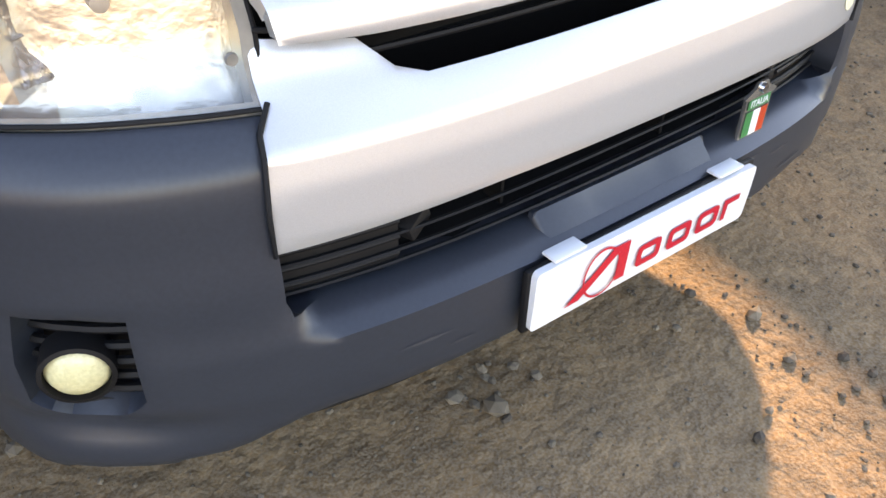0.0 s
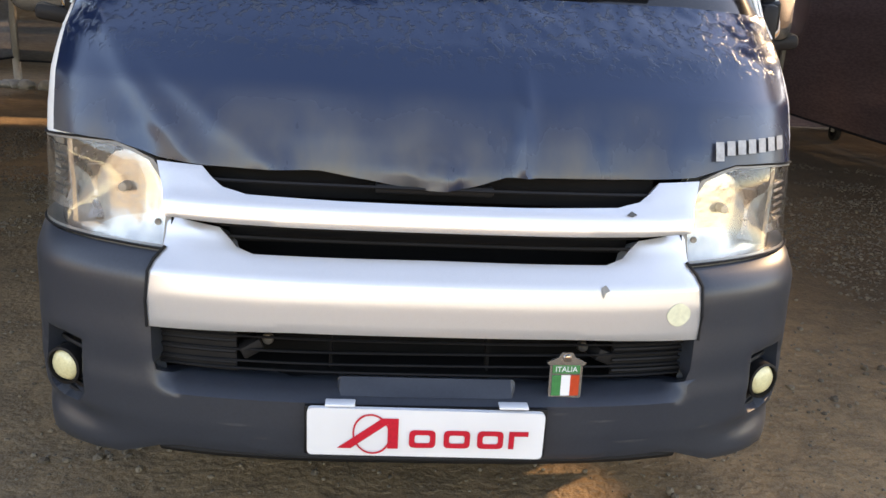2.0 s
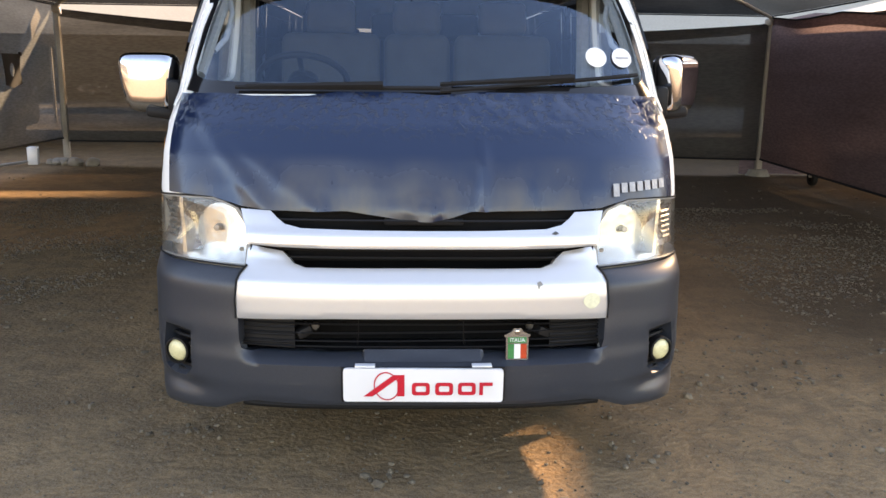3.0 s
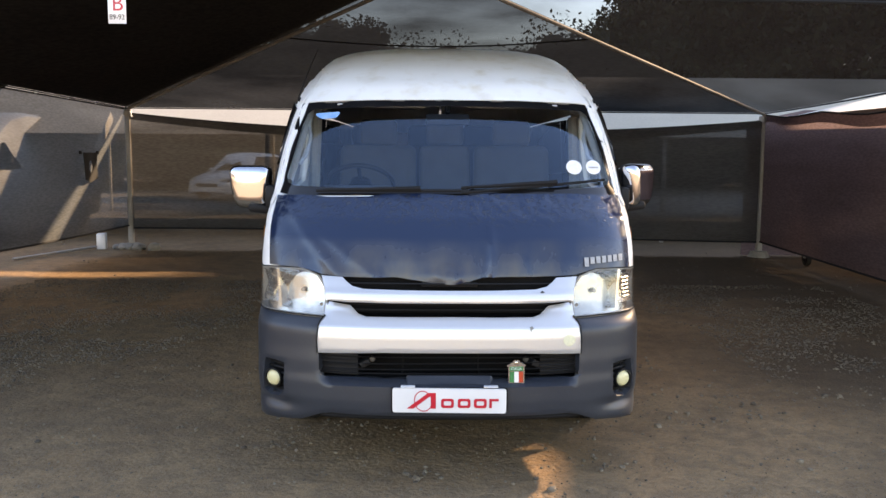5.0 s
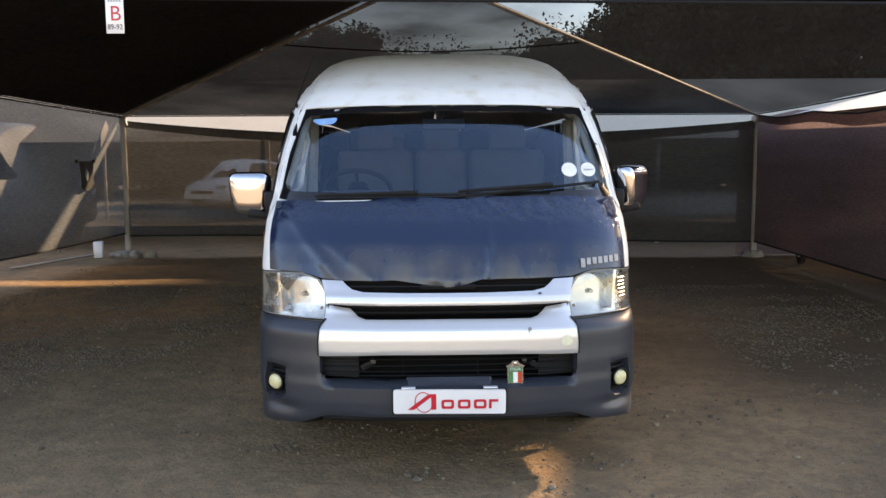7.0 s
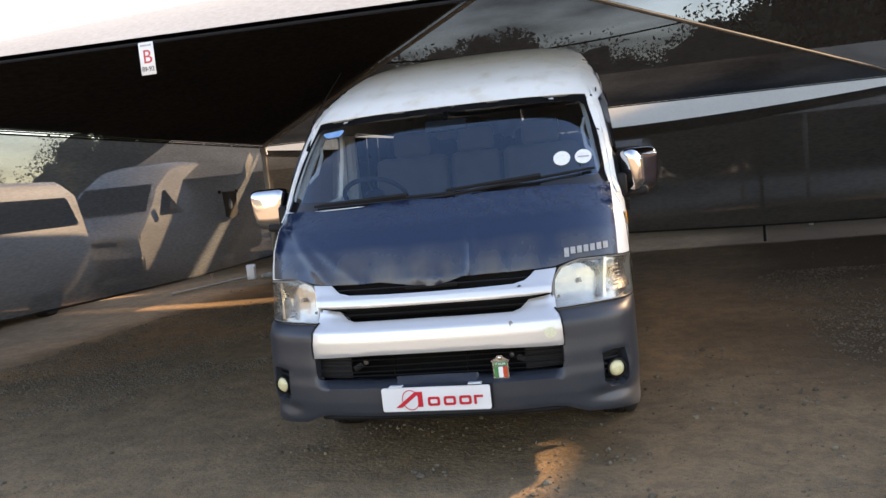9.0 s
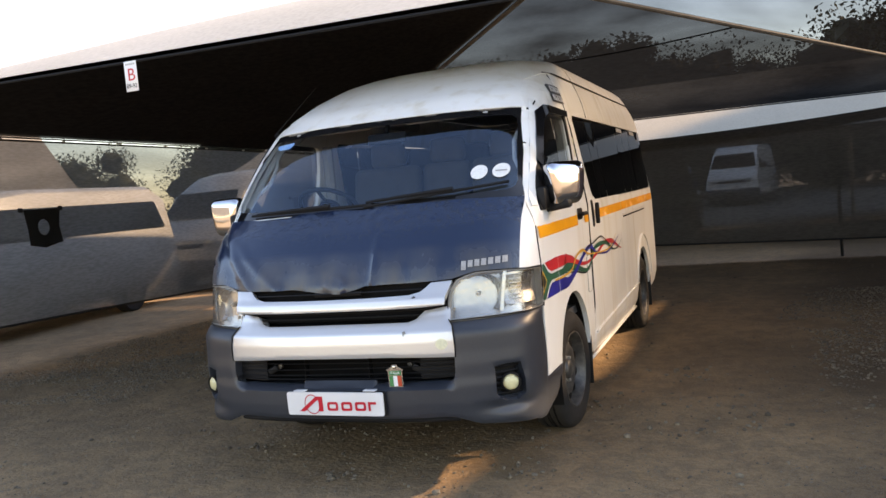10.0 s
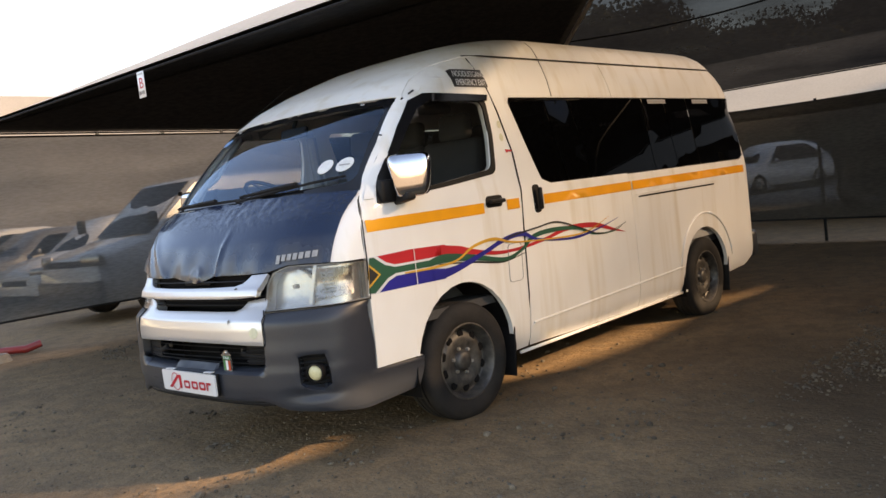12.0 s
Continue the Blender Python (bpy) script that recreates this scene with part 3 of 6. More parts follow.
for sd in (1, -1):
    fl = sd > 0
    # cab door, with the wheel arch cut out of it
    door = FRONT_LINE + [(1.25, 1.96), (1.45, 2.04)] + [(y - .004, z) for y, z in SEAM] + [(1.70, .27)] + arch(ARCH_F, .425, -8, 166, 14, 1.035) + [(.86, .44)]
    cab = part("cab_door", patch([door, rounded(DOOR_WIN, .05)], (0.05, 0.05), on_side(sd), 0.03, 0.003, flip=not fl), M["white"], van, "white cab door with orange stripe")
    part("door_window", patch([rounded([(y, z) for y, z in DOOR_WIN], .05)], (0.1, 0.1), on_side(sd, -0.012), 0, flip=not fl), M["door_glass"], cab, "dark door glass")
    frame_out = [(.665, 1.278), (.76, 1.47), (.90, 1.645), (1.05, 1.80), (1.16, 1.843), (1.70, 1.828), (1.71, 1.6), (1.675, 1.365), (1.2, 1.318)]
    part("window_seal", patch([rounded(frame_out, .05), rounded([(y, z) for y, z in DOOR_WIN], .05)], (0.06, 0.06), on_side(sd, 0.003), 0.012, flip=not fl), M["black"], cab)
    visor = [(.81, 1.535), (.92, 1.67), (1.06, 1.815), (1.16, 1.853), (1.715, 1.842), (1.70, 1.805), (1.185, 1.805), (1.085, 1.765), (.955, 1.632), (.845, 1.50)]
    part("rain_visor", patch([visor], (0.06, 0.04), on_side(sd, 0.022), 0.02, 0.004, flip=not fl), M["frit"], cab, "smoked black rain visor")
    # mirror foot in the front corner of the door window
    part("mirror_base", patch([rounded([(.655, 1.27), (.70, 1.40), (.80, 1.52), (.93, 1.36), (.90, 1.29)], .03)], (0.05, 0.05), on_side(sd, 0.012), 0.02, 0.004, flip=not fl), M["black"], cab)
    # sliding door or its fixed twin, and the rear quarter
    slide = [(y + .006, z) for y, z in SEAM[1:]][::-1]
    slide = slide[::-1] + [(2.4, .262), (3.23, .258), (3.235, 1.0), (3.215, 1.262)] + [(3.2, 1.268), (2.22, 1.268), (2.13, 1.30), (2.02, 1.56), (1.925, 1.80), (1.95, 1.83), (3.2, 1.833), (3.17, 2.088), (1.685, 2.088)]
    sld = part("sliding_door", patch([slide], (0.06, 0.05), on_side(sd), 0.03, 0.003, flip=not fl), M["white"], van, "white sliding door with orange stripe and flag swirls")
    quarter = [(3.238, .258), (3.98, .25)] + arch(ARCH_R, .42, 190, 0)[0:] + [(4.84, .28), (5.2, .30), (5.42, .40), (5.43, 1.0), (5.40, 1.45), (5.36, 1.8), (5.28, 2.0), (5.19, 2.088), (3.177, 2.088), (3.207, 1.833), (5.27, 1.833), (5.322, 1.80), (5.347, 1.55), (5.337, 1.305), (5.255, 1.268), (3.219, 1.262), (3.238, 1.0)]
    part("rear_quarter_panel", patch([quarter], (0.06, 0.05), on_side(sd), 0.03, 0.003, flip=not fl), M["white"], van, "white rear side panel with dusty lower edge")
    gap = [(1.9, 1.9, 2.30, 2.44), (2.312, 2.452, 2.60, 2.74), (2.612, 2.752, 3.63, 3.66), (3.64, 3.67, 3.98, 4.05), (3.99, 4.06, 4.38, 4.45), (4.39, 4.46, 5.5, 5.5)]
    for ta, ba, tb, bb in gap:
        lo = rounded(SIDE_WIN, .05)
        # each pane: the window band cut by two slanted lines
        def left_of(p, t, b):
            return p[0] - (b + (t - b) * (p[1] - 1.27) / 0.56)
        def clip(loop, t, b, keep):
            out = []
            for p, q in zip(loop, loop[1:] + loop[:1]):
                a, c = keep * left_of(p, t, b), keep * left_of(q, t, b)
                if a >= 0:
                    out.append(p)
                if a * c < 0:
                    k = a / (a - c)
                    out.append((p[0] + (q[0] - p[0]) * k, p[1] + (q[1] - p[1]) * k))
            return out
        lo = clip(clip(lo, ta, ba, 1), tb, bb, -1)
        if len(lo) > 2:
            part("side_window", patch([lo], (0.15, 0.1), on_side(sd, -0.004), 0, flip=not fl), M["tint"], van, "black tinted side window")
    # fuel flap and handles
    part("fuel_flap", patch([rounded([(1.665, .70), (1.80, .70), (1.815, .93), (1.68, .93)], .03)], (0.05, 0.05), on_side(sd, 0.004), 0.006, 0.002, flip=not fl), M["white"], cab)
    flap = rounded([(1.665, .70), (1.80, .70), (1.815, .93), (1.68, .93)], .03)
    part("flap_joint", tube([(sd * (side_x(y, z) + .004), y, z) for y, z in flap + flap[:1]], .0018, 5), M["grey_print"], cab)
    hb = patch([rounded([(1.52, 1.165), (1.68, 1.165), (1.685, 1.235), (1.525, 1.235)], .03)], (0.03, 0.02), on_side(sd, 0.004), 0.006, 0.002, flip=not fl)
    hnd = part("door_handle", hb, M["black"], cab, "black door handle")
    part("grip", box((.028, .135, .024), (sd * .972, 1.60, 1.20), (0, 0, 0), .009), M["black"], hnd)
    hb = patch([rounded([(2.00, 1.09), (2.075, 1.09), (2.075, 1.27), (2.0, 1.27)], .03)], (0.03, 0.03), on_side(sd, 0.004), 0.006, 0.002, flip=not fl)
    hnd = part("door_handle", hb, M["black"], sld, "black upright sliding door handle")
    part("grip", box((.028, .024, .14), (sd * .975, 2.035, 1.18), (0, 0, 0), .009), M["black"], hnd)
    # sliding track in the rear quarter
    part("door_track", box((.012, 1.31, .012), (sd * .945, 3.98, 1.084), (0, 0, 0), .003), M["deep"], van)
    part("track_cover", box((.01, 1.4, .006), (sd * .947, 3.98, 1.106), (0, 0, 0), .002), M["white"], van)
    part("sill_edge", box((.02, 2.3, .02), (sd * .90, 2.9, .25), (0, 0, 0), .006), M["white"], van)
    # gutter line under the roof
    gl = [(sd * (side_x(y, 2.096) + .003), y, 2.096) for y in np.linspace(1.66, 5.03, 24)]
    part("gutter", tube(gl, .0045, 6), M["hem"], van)
    # dark joints round the doors
    part("door_joint", tube([(sd * (side_x(y, z) + .0005), y, z) for y, z in SEAM], .0042, 6), M["hem"], cab)
    part("door_joint", tube([(sd * (side_x(y - .003, z) + .0003), y - .003, z) for y, z in FRONT_LINE[1:4]], .0030, 6), M["hem"], cab)
    # upright joint in the roof moulding
    jt = [ring(s_of("s", 2.42, z) * sd, z) for z in (1.84, 1.95, 2.04, 2.09, 2.12, 2.18, 2.22, 2.25)]
    part("roof_joint", tube([(x + .001 * sd, y, z) for x, y, z in jt], .0035, 6), M["grey_print"], van)
    inner = [(1.04, 1.80), (1.2, 1.89), (1.45, 1.98), (1.78, 2.03), (1.78, 2.12), (1.6, 2.12), (1.4, 2.08), (1.22, 1.99), (1.12, 1.92)]
    part("roof_rail", patch([inner], (0.04, 0.03), on_side(sd, -.010), 0.006, flip=not fl), M["white"], van)
    strip = [(y - .008, z) for y, z in FRONT_LINE[1:4]] + [(y + .020, z) for y, z in FRONT_LINE[1:4][::-1]]
    part("door_pillar", patch([strip], (0.03, 0.04), on_side(sd, -.007), 0.005, flip=not fl), M["white"], van)
    trim = [(y + .020, z) for y, z in FRONT_LINE[4:]] + [(y + .072, z) for y, z in FRONT_LINE[4:][::-1]]
    part("pillar_trim", patch([trim], (0.02, 0.02), on_side(sd, .0045), 0.004, flip=not fl), M["white"], cab)
    # orange stripe in pieces
    for a, b in ((.556, 1.50), (1.72, 1.845), (2.11, 3.225), (3.245, 5.44)):
        low, top = (lambda y: 1.132 + .0032 * y), (lambda y: 1.193 + .0040 * y)
        lp = [(a, low(a)), (b, low(b)), (b, top(b)), (a, top(a))]
        part("orange_stripe", patch([lp], (0.15, 0.04), on_side(sd, 0.0035), 0, flip=not fl), M["orange"], cab if b < 1.9 else (sld if b < 3.23 else van))
    # lower crease along the doors
    cr = [(sd * (side_x(y, .44) + .002), y, .415 + .022 * (y - 1.87)) for y in np.linspace(1.87, 3.95, 18)]
    part("lower_crease", tube(cr, .009, 8), M["white"], van)
    # raised lip over the rear wheel, and the shaped lower edge of the doors
    lipr = [(sd * (side_x(y, z) + .003), y, z) for y, z in arch((ARCH_R[0] + .01, ARCH_R[1] + .04), .50, 172, 8, 22)]
    part("arch_crease", tube(lipr, [.002] + [.009] * 21 + [.002], 6), M["white"], van)
    # wheel arch liners and mud flaps
    for c in (ARCH_F, ARCH_R):
        bm = bmesh.new()
        ends = [(sd * .935, 0), (sd * .45, 0)]
        rows = [[bm.verts.new((x, c[0] + .435 * math.cos(radians(a)), c[1] + .455 * math.sin(radians(a)))) for a in range(-15, 196, 14)] for x, _ in ends]
        for a, b in zip(range(len(rows[0]) - 1), range(1, len(rows[0]))):
            bm.faces.new((rows[0][a], rows[0][b], rows[1][b], rows[1][a]))
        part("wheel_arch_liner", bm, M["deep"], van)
        part("mud_flap", box((.22, .012, .30), (sd * .83, c[0] + .415, .28), (-6, 0, 0), .004), M["black"], van, "black mud flap")

# white wings between bonnet and door, and windscreen pillars
for sd in (1, -1):
    wing = ring_loop([("f", .70, 1.028), ("f", .80, 1.022), ("s", .30, 1.012), ("s", .528, 1.008), ("s", .543, 1.2), ("s", .57, 1.305), ("s", .65, 1.42), ("s", .795, 1.59), ("s", .95, 1.755), ("s", 1.055, 1.845), ("s", 1.08, 1.858),
                      ("f", .80, 1.838), ("f", .825, 1.815), ("f", .845, 1.70), ("f", .865, 1.55), ("f", .885, 1.40), ("f", .87, 1.352), ("f", .80, 1.345), ("f", .72, 1.2)], sd)
    part("front_wing", patch([wing], (0.05, 0.04), ring, 0.02, 0.002), M["white"], van)

# bonnet, under its cover
bon = mirrored([(0, 1.03), (.45, 1.03), (.60, 1.03), (.70, 1.035), (.84, 1.02), (.86, 1.15), (.86, 1.345), (.4, 1.352), (0, 1.352)])
part("bonnet", patch([bon], (0.06, 0.04), on_front(0.0), 0.01), M["white"], van)


RIDGE = .20


def folds(x, z):
    """Creases and sag of the vinyl."""
    low = max(0.0, min(1.0, (1.16 - z) / 0.2))
    h = 0.015 * noise.noise((x * 7, z * 3, 1.7)) * low + 0.006 * low * math.sin(x * 23 + 2 * math.sin(x * 5))
    h += 0.007 * math.exp(-((x - .20) / .02) ** 2) * min(1, max(0, (1.25 - z) * 6))
    h += 0.010 * math.exp(-((x + .62 + (z - 1.1) * .9) / .04) ** 2) + 0.007 * math.exp(-((x + .50 + (z - 1.1) * 1.4) / .045) ** 2)
    h += 0.022 * math.exp(-(x / .085) ** 2 - ((z - .985) / .045) ** 2)
    # the maker's round emblem pressing through, and a sharp tuck beside the middle
    h += 0.006 * math.exp(-((math.hypot(x, (z - .995) * 1.2) - .048) / .012) ** 2)
    h += 0.010 * math.exp(-((x - RIDGE) / .010) ** 2) * min(1.0, max(0.0, (1.24 - z) * 8))
    top = max(0.0, min(1.0, (z - 1.2) / 0.12))
    h += (0.012 * abs(noise.noise((x * 12, z * 18, 4.2))) + 0.012 * abs(noise.noise((x * 32, z * 36, 8.2)))) * top * (1 if x > .05 else .4)
    return h


cover = [(-.872, 1.022), (-.80, 1.024), (-.71, 1.022), (-.64, 1.006), (-.60, .995), (-.486, .987), (-.36, .985), (-.253, .985), (-.146, .972), (-.061, .957), (.023, .955), (.095, .969), (.156, .987), (.279, .99), (.40, .988),
         (.511, .993), (.594, .996), (.65, 1.010), (.698, 1.022), (.80, 1.022), (.885, 1.016), (.885, 1.12), (.88, 1.25), (.875, 1.353), (.6, 1.366), (.45, 1.364), (.2, 1.366), (.05, 1.354), (-.1, 1.364), (-.3, 1.362), (-.4, 1.348), (-.6, 1.345), (-.72, 1.352), (-.875, 1.346), (-.885, 1.2)]
part("bonnet_cover", patch([cover], (0.016, 0.012), on_front(0.010, folds), 0.010), M["vinyl"], van, "worn black vinyl bonnet cover, cracked along the top")
# product lettering as plain bars, on the cover
for k in range(7):
    x0 = .64 + .030 * k
    hgt = .055 if k == 0 else .034
    part("lettering_bar", patch([[(x0, 1.040 + .02 - hgt / 2 + .0015 * k), (x0 + .022, 1.040 + .02 - hgt / 2 + .0015 * k), (x0 + .022, 1.074 + .0015 * k), (x0, 1.074 + .0015 * k)]], (0.02, 0.02), on_front(0.019), 0), M["grey_print"], van)

# windscreen with black border
WS_OUT = mirrored([(0, 1.352), (.45, 1.35), (.80, 1.348), (.885, 1.36), (.895, 1.40), (.873, 1.55), (.853, 1.70), (.835, 1.80), (.815, 1.835), (.72, 1.843), (.4, 1.852), (0, 1.854)])
WS_IN = mirrored([(0, 1.385), (.45, 1.385), (.79, 1.395), (.825, 1.41), (.835, 1.44), (.815, 1.55), (.79, 1.70), (.77, 1.775), (.74, 1.80), (.4, 1.815), (0, 1.82)])
wsc = part("windscreen", patch([WS_OUT], (0.06, 0.05), on_front(-0.006), 0), M["glass"], van, "raked windscreen with licence discs")
part("windscreen_border", patch([WS_OUT, WS_IN], (0.05, 0.03), on_front(-0.003), 0.002), M["frit"], wsc)
for x0 in (.645, .752):
    part("licence_disc", patch([[(x0 + .042 * math.cos(a), 1.495 + .036 * math.sin(a)) for a in np.linspace(0, 2 * math.pi, 20)[:-1]]], (0.03, 0.03), on_front(0.002), 0.001), M["paper"], wsc)
part("disc_print", patch([[(.725, 1.49), (.78, 1.49), (.78, 1.498), (.725, 1.498)]], (0.03, 0.03), on_front(0.004), 0), M["grey_print"], wsc)
part("sun_strip_sticker", patch([rounded([(-.73, 1.775), (-.58, 1.785), (-.60, 1.748), (-.69, 1.744)], .02)], (0.03, 0.03), on_front(0.002), 0.001), M["sticker_blue"], wsc)
mir = part("inner_mirror", box((.24, .03, .065), (0.0, .93, 1.745), (-15, 0, 0), .012), M["black"], van)
part("mirror_stem", tube([(0, .93, 1.78), (0, .96, 1.83)], .012), M["black"], mir)


# silver nose panels
def nose(table_z, table_y, spread=0.5):
    def place(x, z):
        r = min(abs(x) / .945, 1.0)
        return (x, float(np.interp(z, table_z, table_y)) + spread * (1 - (1 - r ** PW) ** (1 / PW)), z)
    return place


low_nose = nose([.63, .66, .72, .765, .80, .83, .89], [.038, .036, .038, .046, .075, .10, .125])
def low_nose_ends(x, z):
    """Lower nose, its ends turned back to meet the bumper."""
    u, w = max(0.0, min(1.0, (abs(x) - .50) / .10)), max(0.0, min(1.0, (z - .765) / .035))
    p = low_nose(x, z)
    return (p[0], p[1] + .012 * u * w, p[2])


lo_half = [(0, .650), (.3, .650), (.612, .640), (.614, .70), (.608, .765), (.602, .782), (.586, .803), (.580, .871), (.463, .857), (.45, .845), (.424, .822), (.386, .810), (.2, .810), (0, .811)]
part("lower_nose_panel", patch([mirrored(lo_half)], (0.022, 0.010), low_nose_ends, 0.065, 0.003), M["silver"], van, "silver painted lower grille panel, chipped")
top_nose = nose([.86, .885, .92, .94, 1.0], [.066, .062, .072, .092, .13])
hi_half = [(0, .876), (.3, .876), (.468, .878), (.573, .884), (.578, .93), (.600, .991), (.50, .988), (.478, .968), (.452, .950), (.40, .939), (.2, .935), (0, .934)]
part("upper_grille_bar", patch([mirrored(hi_half)], (0.02, 0.008), top_nose, 0.03, 0.003), M["silver"], van, "silver painted upper grille bar")
for sd in (1, -1):
    part("panel_seam", tube([(sd * x, low_nose_ends(x, z)[1] - .001, z) for x, z in ((.613, .640), (.6145, .70), (.609, .765), (.601, .785), (.579, .81))], .0035, 6), M["hem"], van)
    part("panel_seam", tube([(sd * x, low_nose_ends(x, z)[1] - .004, z) for x, z in ((.464, .866), (.50, .872), (.54, .877), (.572, .880))], .0035, 6), M["hem"], van)
chip = patch([[(.368, .769), (.379, .774), (.388, .763), (.378, .758), (.374, .745), (.370, .759)]], (0.02, 0.02), lambda x, z: (x, low_nose(x, z)[1] - .004, z), 0)
part("paint_chip", chip, M["lamp_rim"], van)
chip = patch([[(.415, .925), (.428, .933), (.44, .926), (.428, .922)]], (0.02, 0.02), lambda x, z: (x, top_nose(x, z)[1] - .004, z), 0)
part("paint_chip", chip, M["steel"], van)
blob = [(.555 + .026 * math.cos(a) * (1 + .12 * math.cos(2 * a)), .705 + .027 * math.sin(a)) for a in np.linspace(0, 2 * math.pi, 22)[:-1]]
part("round_sticker", patch([blob], (0.02, 0.02), lambda x, z: (x, low_nose(x, z)[1] - .002, z), 0.001), M["pale_sticker"], van, "pale yellow sticker")

# near-black panels standing for the shade, and bars, behind the openings
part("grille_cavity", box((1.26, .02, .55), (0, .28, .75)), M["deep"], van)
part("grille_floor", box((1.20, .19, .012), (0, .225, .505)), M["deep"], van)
lowg = part("lower_grille", box((1.20, .03, .03), (0, .205, .645), (0, 0, 0), .006), M["black"], van, "black lower grille with thin bars")


def curved_bar(z, x0, x1, push, r, dip=0.0, flat=0.6):
    return tube([(x, low_nose(x, .66)[1] + push, z + dip * math.sin(3 * x)) for x in np.linspace(x0, x1, 24)], r, 6, None, flat)


for z, sag in ((.618, .0), (.590, .004), (.562, .003), (.541, .0)):
    part("bar", curved_bar(z, -.595, .595, .05, .0045, sag), M["black"], lowg)
for x in (-.22, .14):
    part("rib", box((.006, .04, .10), (x, low_nose(x, .66)[1] + .11, .585)), M["deep"], lowg)
for sd in (1, -1):
    plate = [(sd * x, z) for x, z in ((.425, .532), (.60, .536), (.60, .632), (.425, .632))]
    part("end_plate", patch([plate], (0.03, 0.03), lambda x, z: (x, low_nose(x, .66)[1] + .060, z), 0.006, flip=sd < 0), M["black"], lowg)
    for z in (.552, .578, .604):
        part("end_slat", tube([(sd * x, low_nose(x, .66)[1] + .054, z) for x in np.linspace(.425, .60, 8)], .0045, 6), M["black"], lowg)
    part("tow_bracket", box((.05, .06, .03), (sd * .40, .13, .585), (0, 25 * sd, 20), .006), M["black"], lowg)
    part("bolt", lathe([(0, .012), (.012, .010), (.014, 0), (0, 0)], 10, pose(sd * .36, .135, .60, 90, 0, 0)), M["steel"], lowg)
    part("horn", lathe([(0, .010), (.026, .008), (.030, 0), (.030, -.02), (0, -.02)], 18, pose(sd * .47 - .10 * (sd < 0), .15, .575, 90, 0, 0)), M["steel" if sd < 0 else "pole"], lowg)
midg = part("middle_grille", box((.9, .02, .07), (0, .19, .848), (0, 0, 0), .004), M["deep"], van)
for z in (.862, .836):
    part("bar", tube([(x, top_nose(x, .9)[1] + .05, z) for x in np.linspace(-.46, .46, 20)], .004, 6), M["black"], midg)
topg = part("top_grille", box((1.0, .02, .08), (0, .20, .955), (0, 0, 0), .004), M["deep"], van)
part("bar", tube([(x, top_nose(x, .9)[1] + .06, .958) for x in np.linspace(-.48, .48, 20)], .004, 6), M["black"], topg)
part("bonnet_catch", box((.26, .03, .022), (0, .15, .953), (0, 0, 0), .006), M["black"], topg)

# bumper
FOG = [("f", .772, .578), ("f", .82, .585), ("f", .872, .582), ("f", .886, .50), ("f", .884, .43), ("f", .845, .398), ("f", .80, .405), ("f", .774, .445)]
bump_half = ring_loop([("f", 0, .352), ("f", .35, .353), ("f", .55, .358), ("f", .60, .350), ("f", .65, .330), ("f", .69, .310), ("f", .80, .296), ("f", .88, .282), ("s", .36, .272), ("s", .46, .264), ("s", .66, .266), ("s", .845, .268),
                       ("s", .858, .34), ("s", .872, .432), ("s", .70, .438), ("s", .515, .442), ("s", .517, .60), ("s", .52, .803), ("s", .36, .805), ("f", .88, .804), ("f", .80, .804), ("f", .69, .802), ("f", .570, .798), ("f", .590, .778), ("f", .600, .762), ("f", .606, .70), ("f", .608, .64), ("f", .607, .565), ("f", .596, .538), ("f", .565, .523), ("f", .3, .520), ("f", 0, .521)])
fog_loops = [ring_loop(FOG, 1), ring_loop(FOG, -1)]


def bumper_face(s, z):
    """The bumper: a sloping ledge under the lower grille, a scoop under each fog lamp."""
    x, y, _ = ring(s, z)
    t = max(0.0, min(1.0, (z - .492) / .028)) * max(0.0, min(1.0, (.60 - z) / .04))
    side = max(0.0, min(1.0, (.604 - abs(x)) / .06))
    y += .048 * t * t * (3 - 2 * t) * side * side * (3 - 2 * side)
    dx, dz = (abs(x) - .82) / .09, (z - .385) / .026
    y += .028 * math.exp(-dx * dx - dz * dz)
    # fuller corners than the body behind them
    k = max(0.0, min(1.0, (abs(x) - .62) / .24)) * max(0.0, min(1.0, (.50 - y) / .22)) * min(1.0, max(0.0, (.80 - z) / .06))
    full = max(0.0, .938 - tab(BW, z)) * max(0.0, min(1.0, (abs(x) - .62) / .24)) * max(0.0, min(1.0, (.84 - y) / .4))
    x += math.copysign(.013 * k + full, x)
    return (x, y, z)


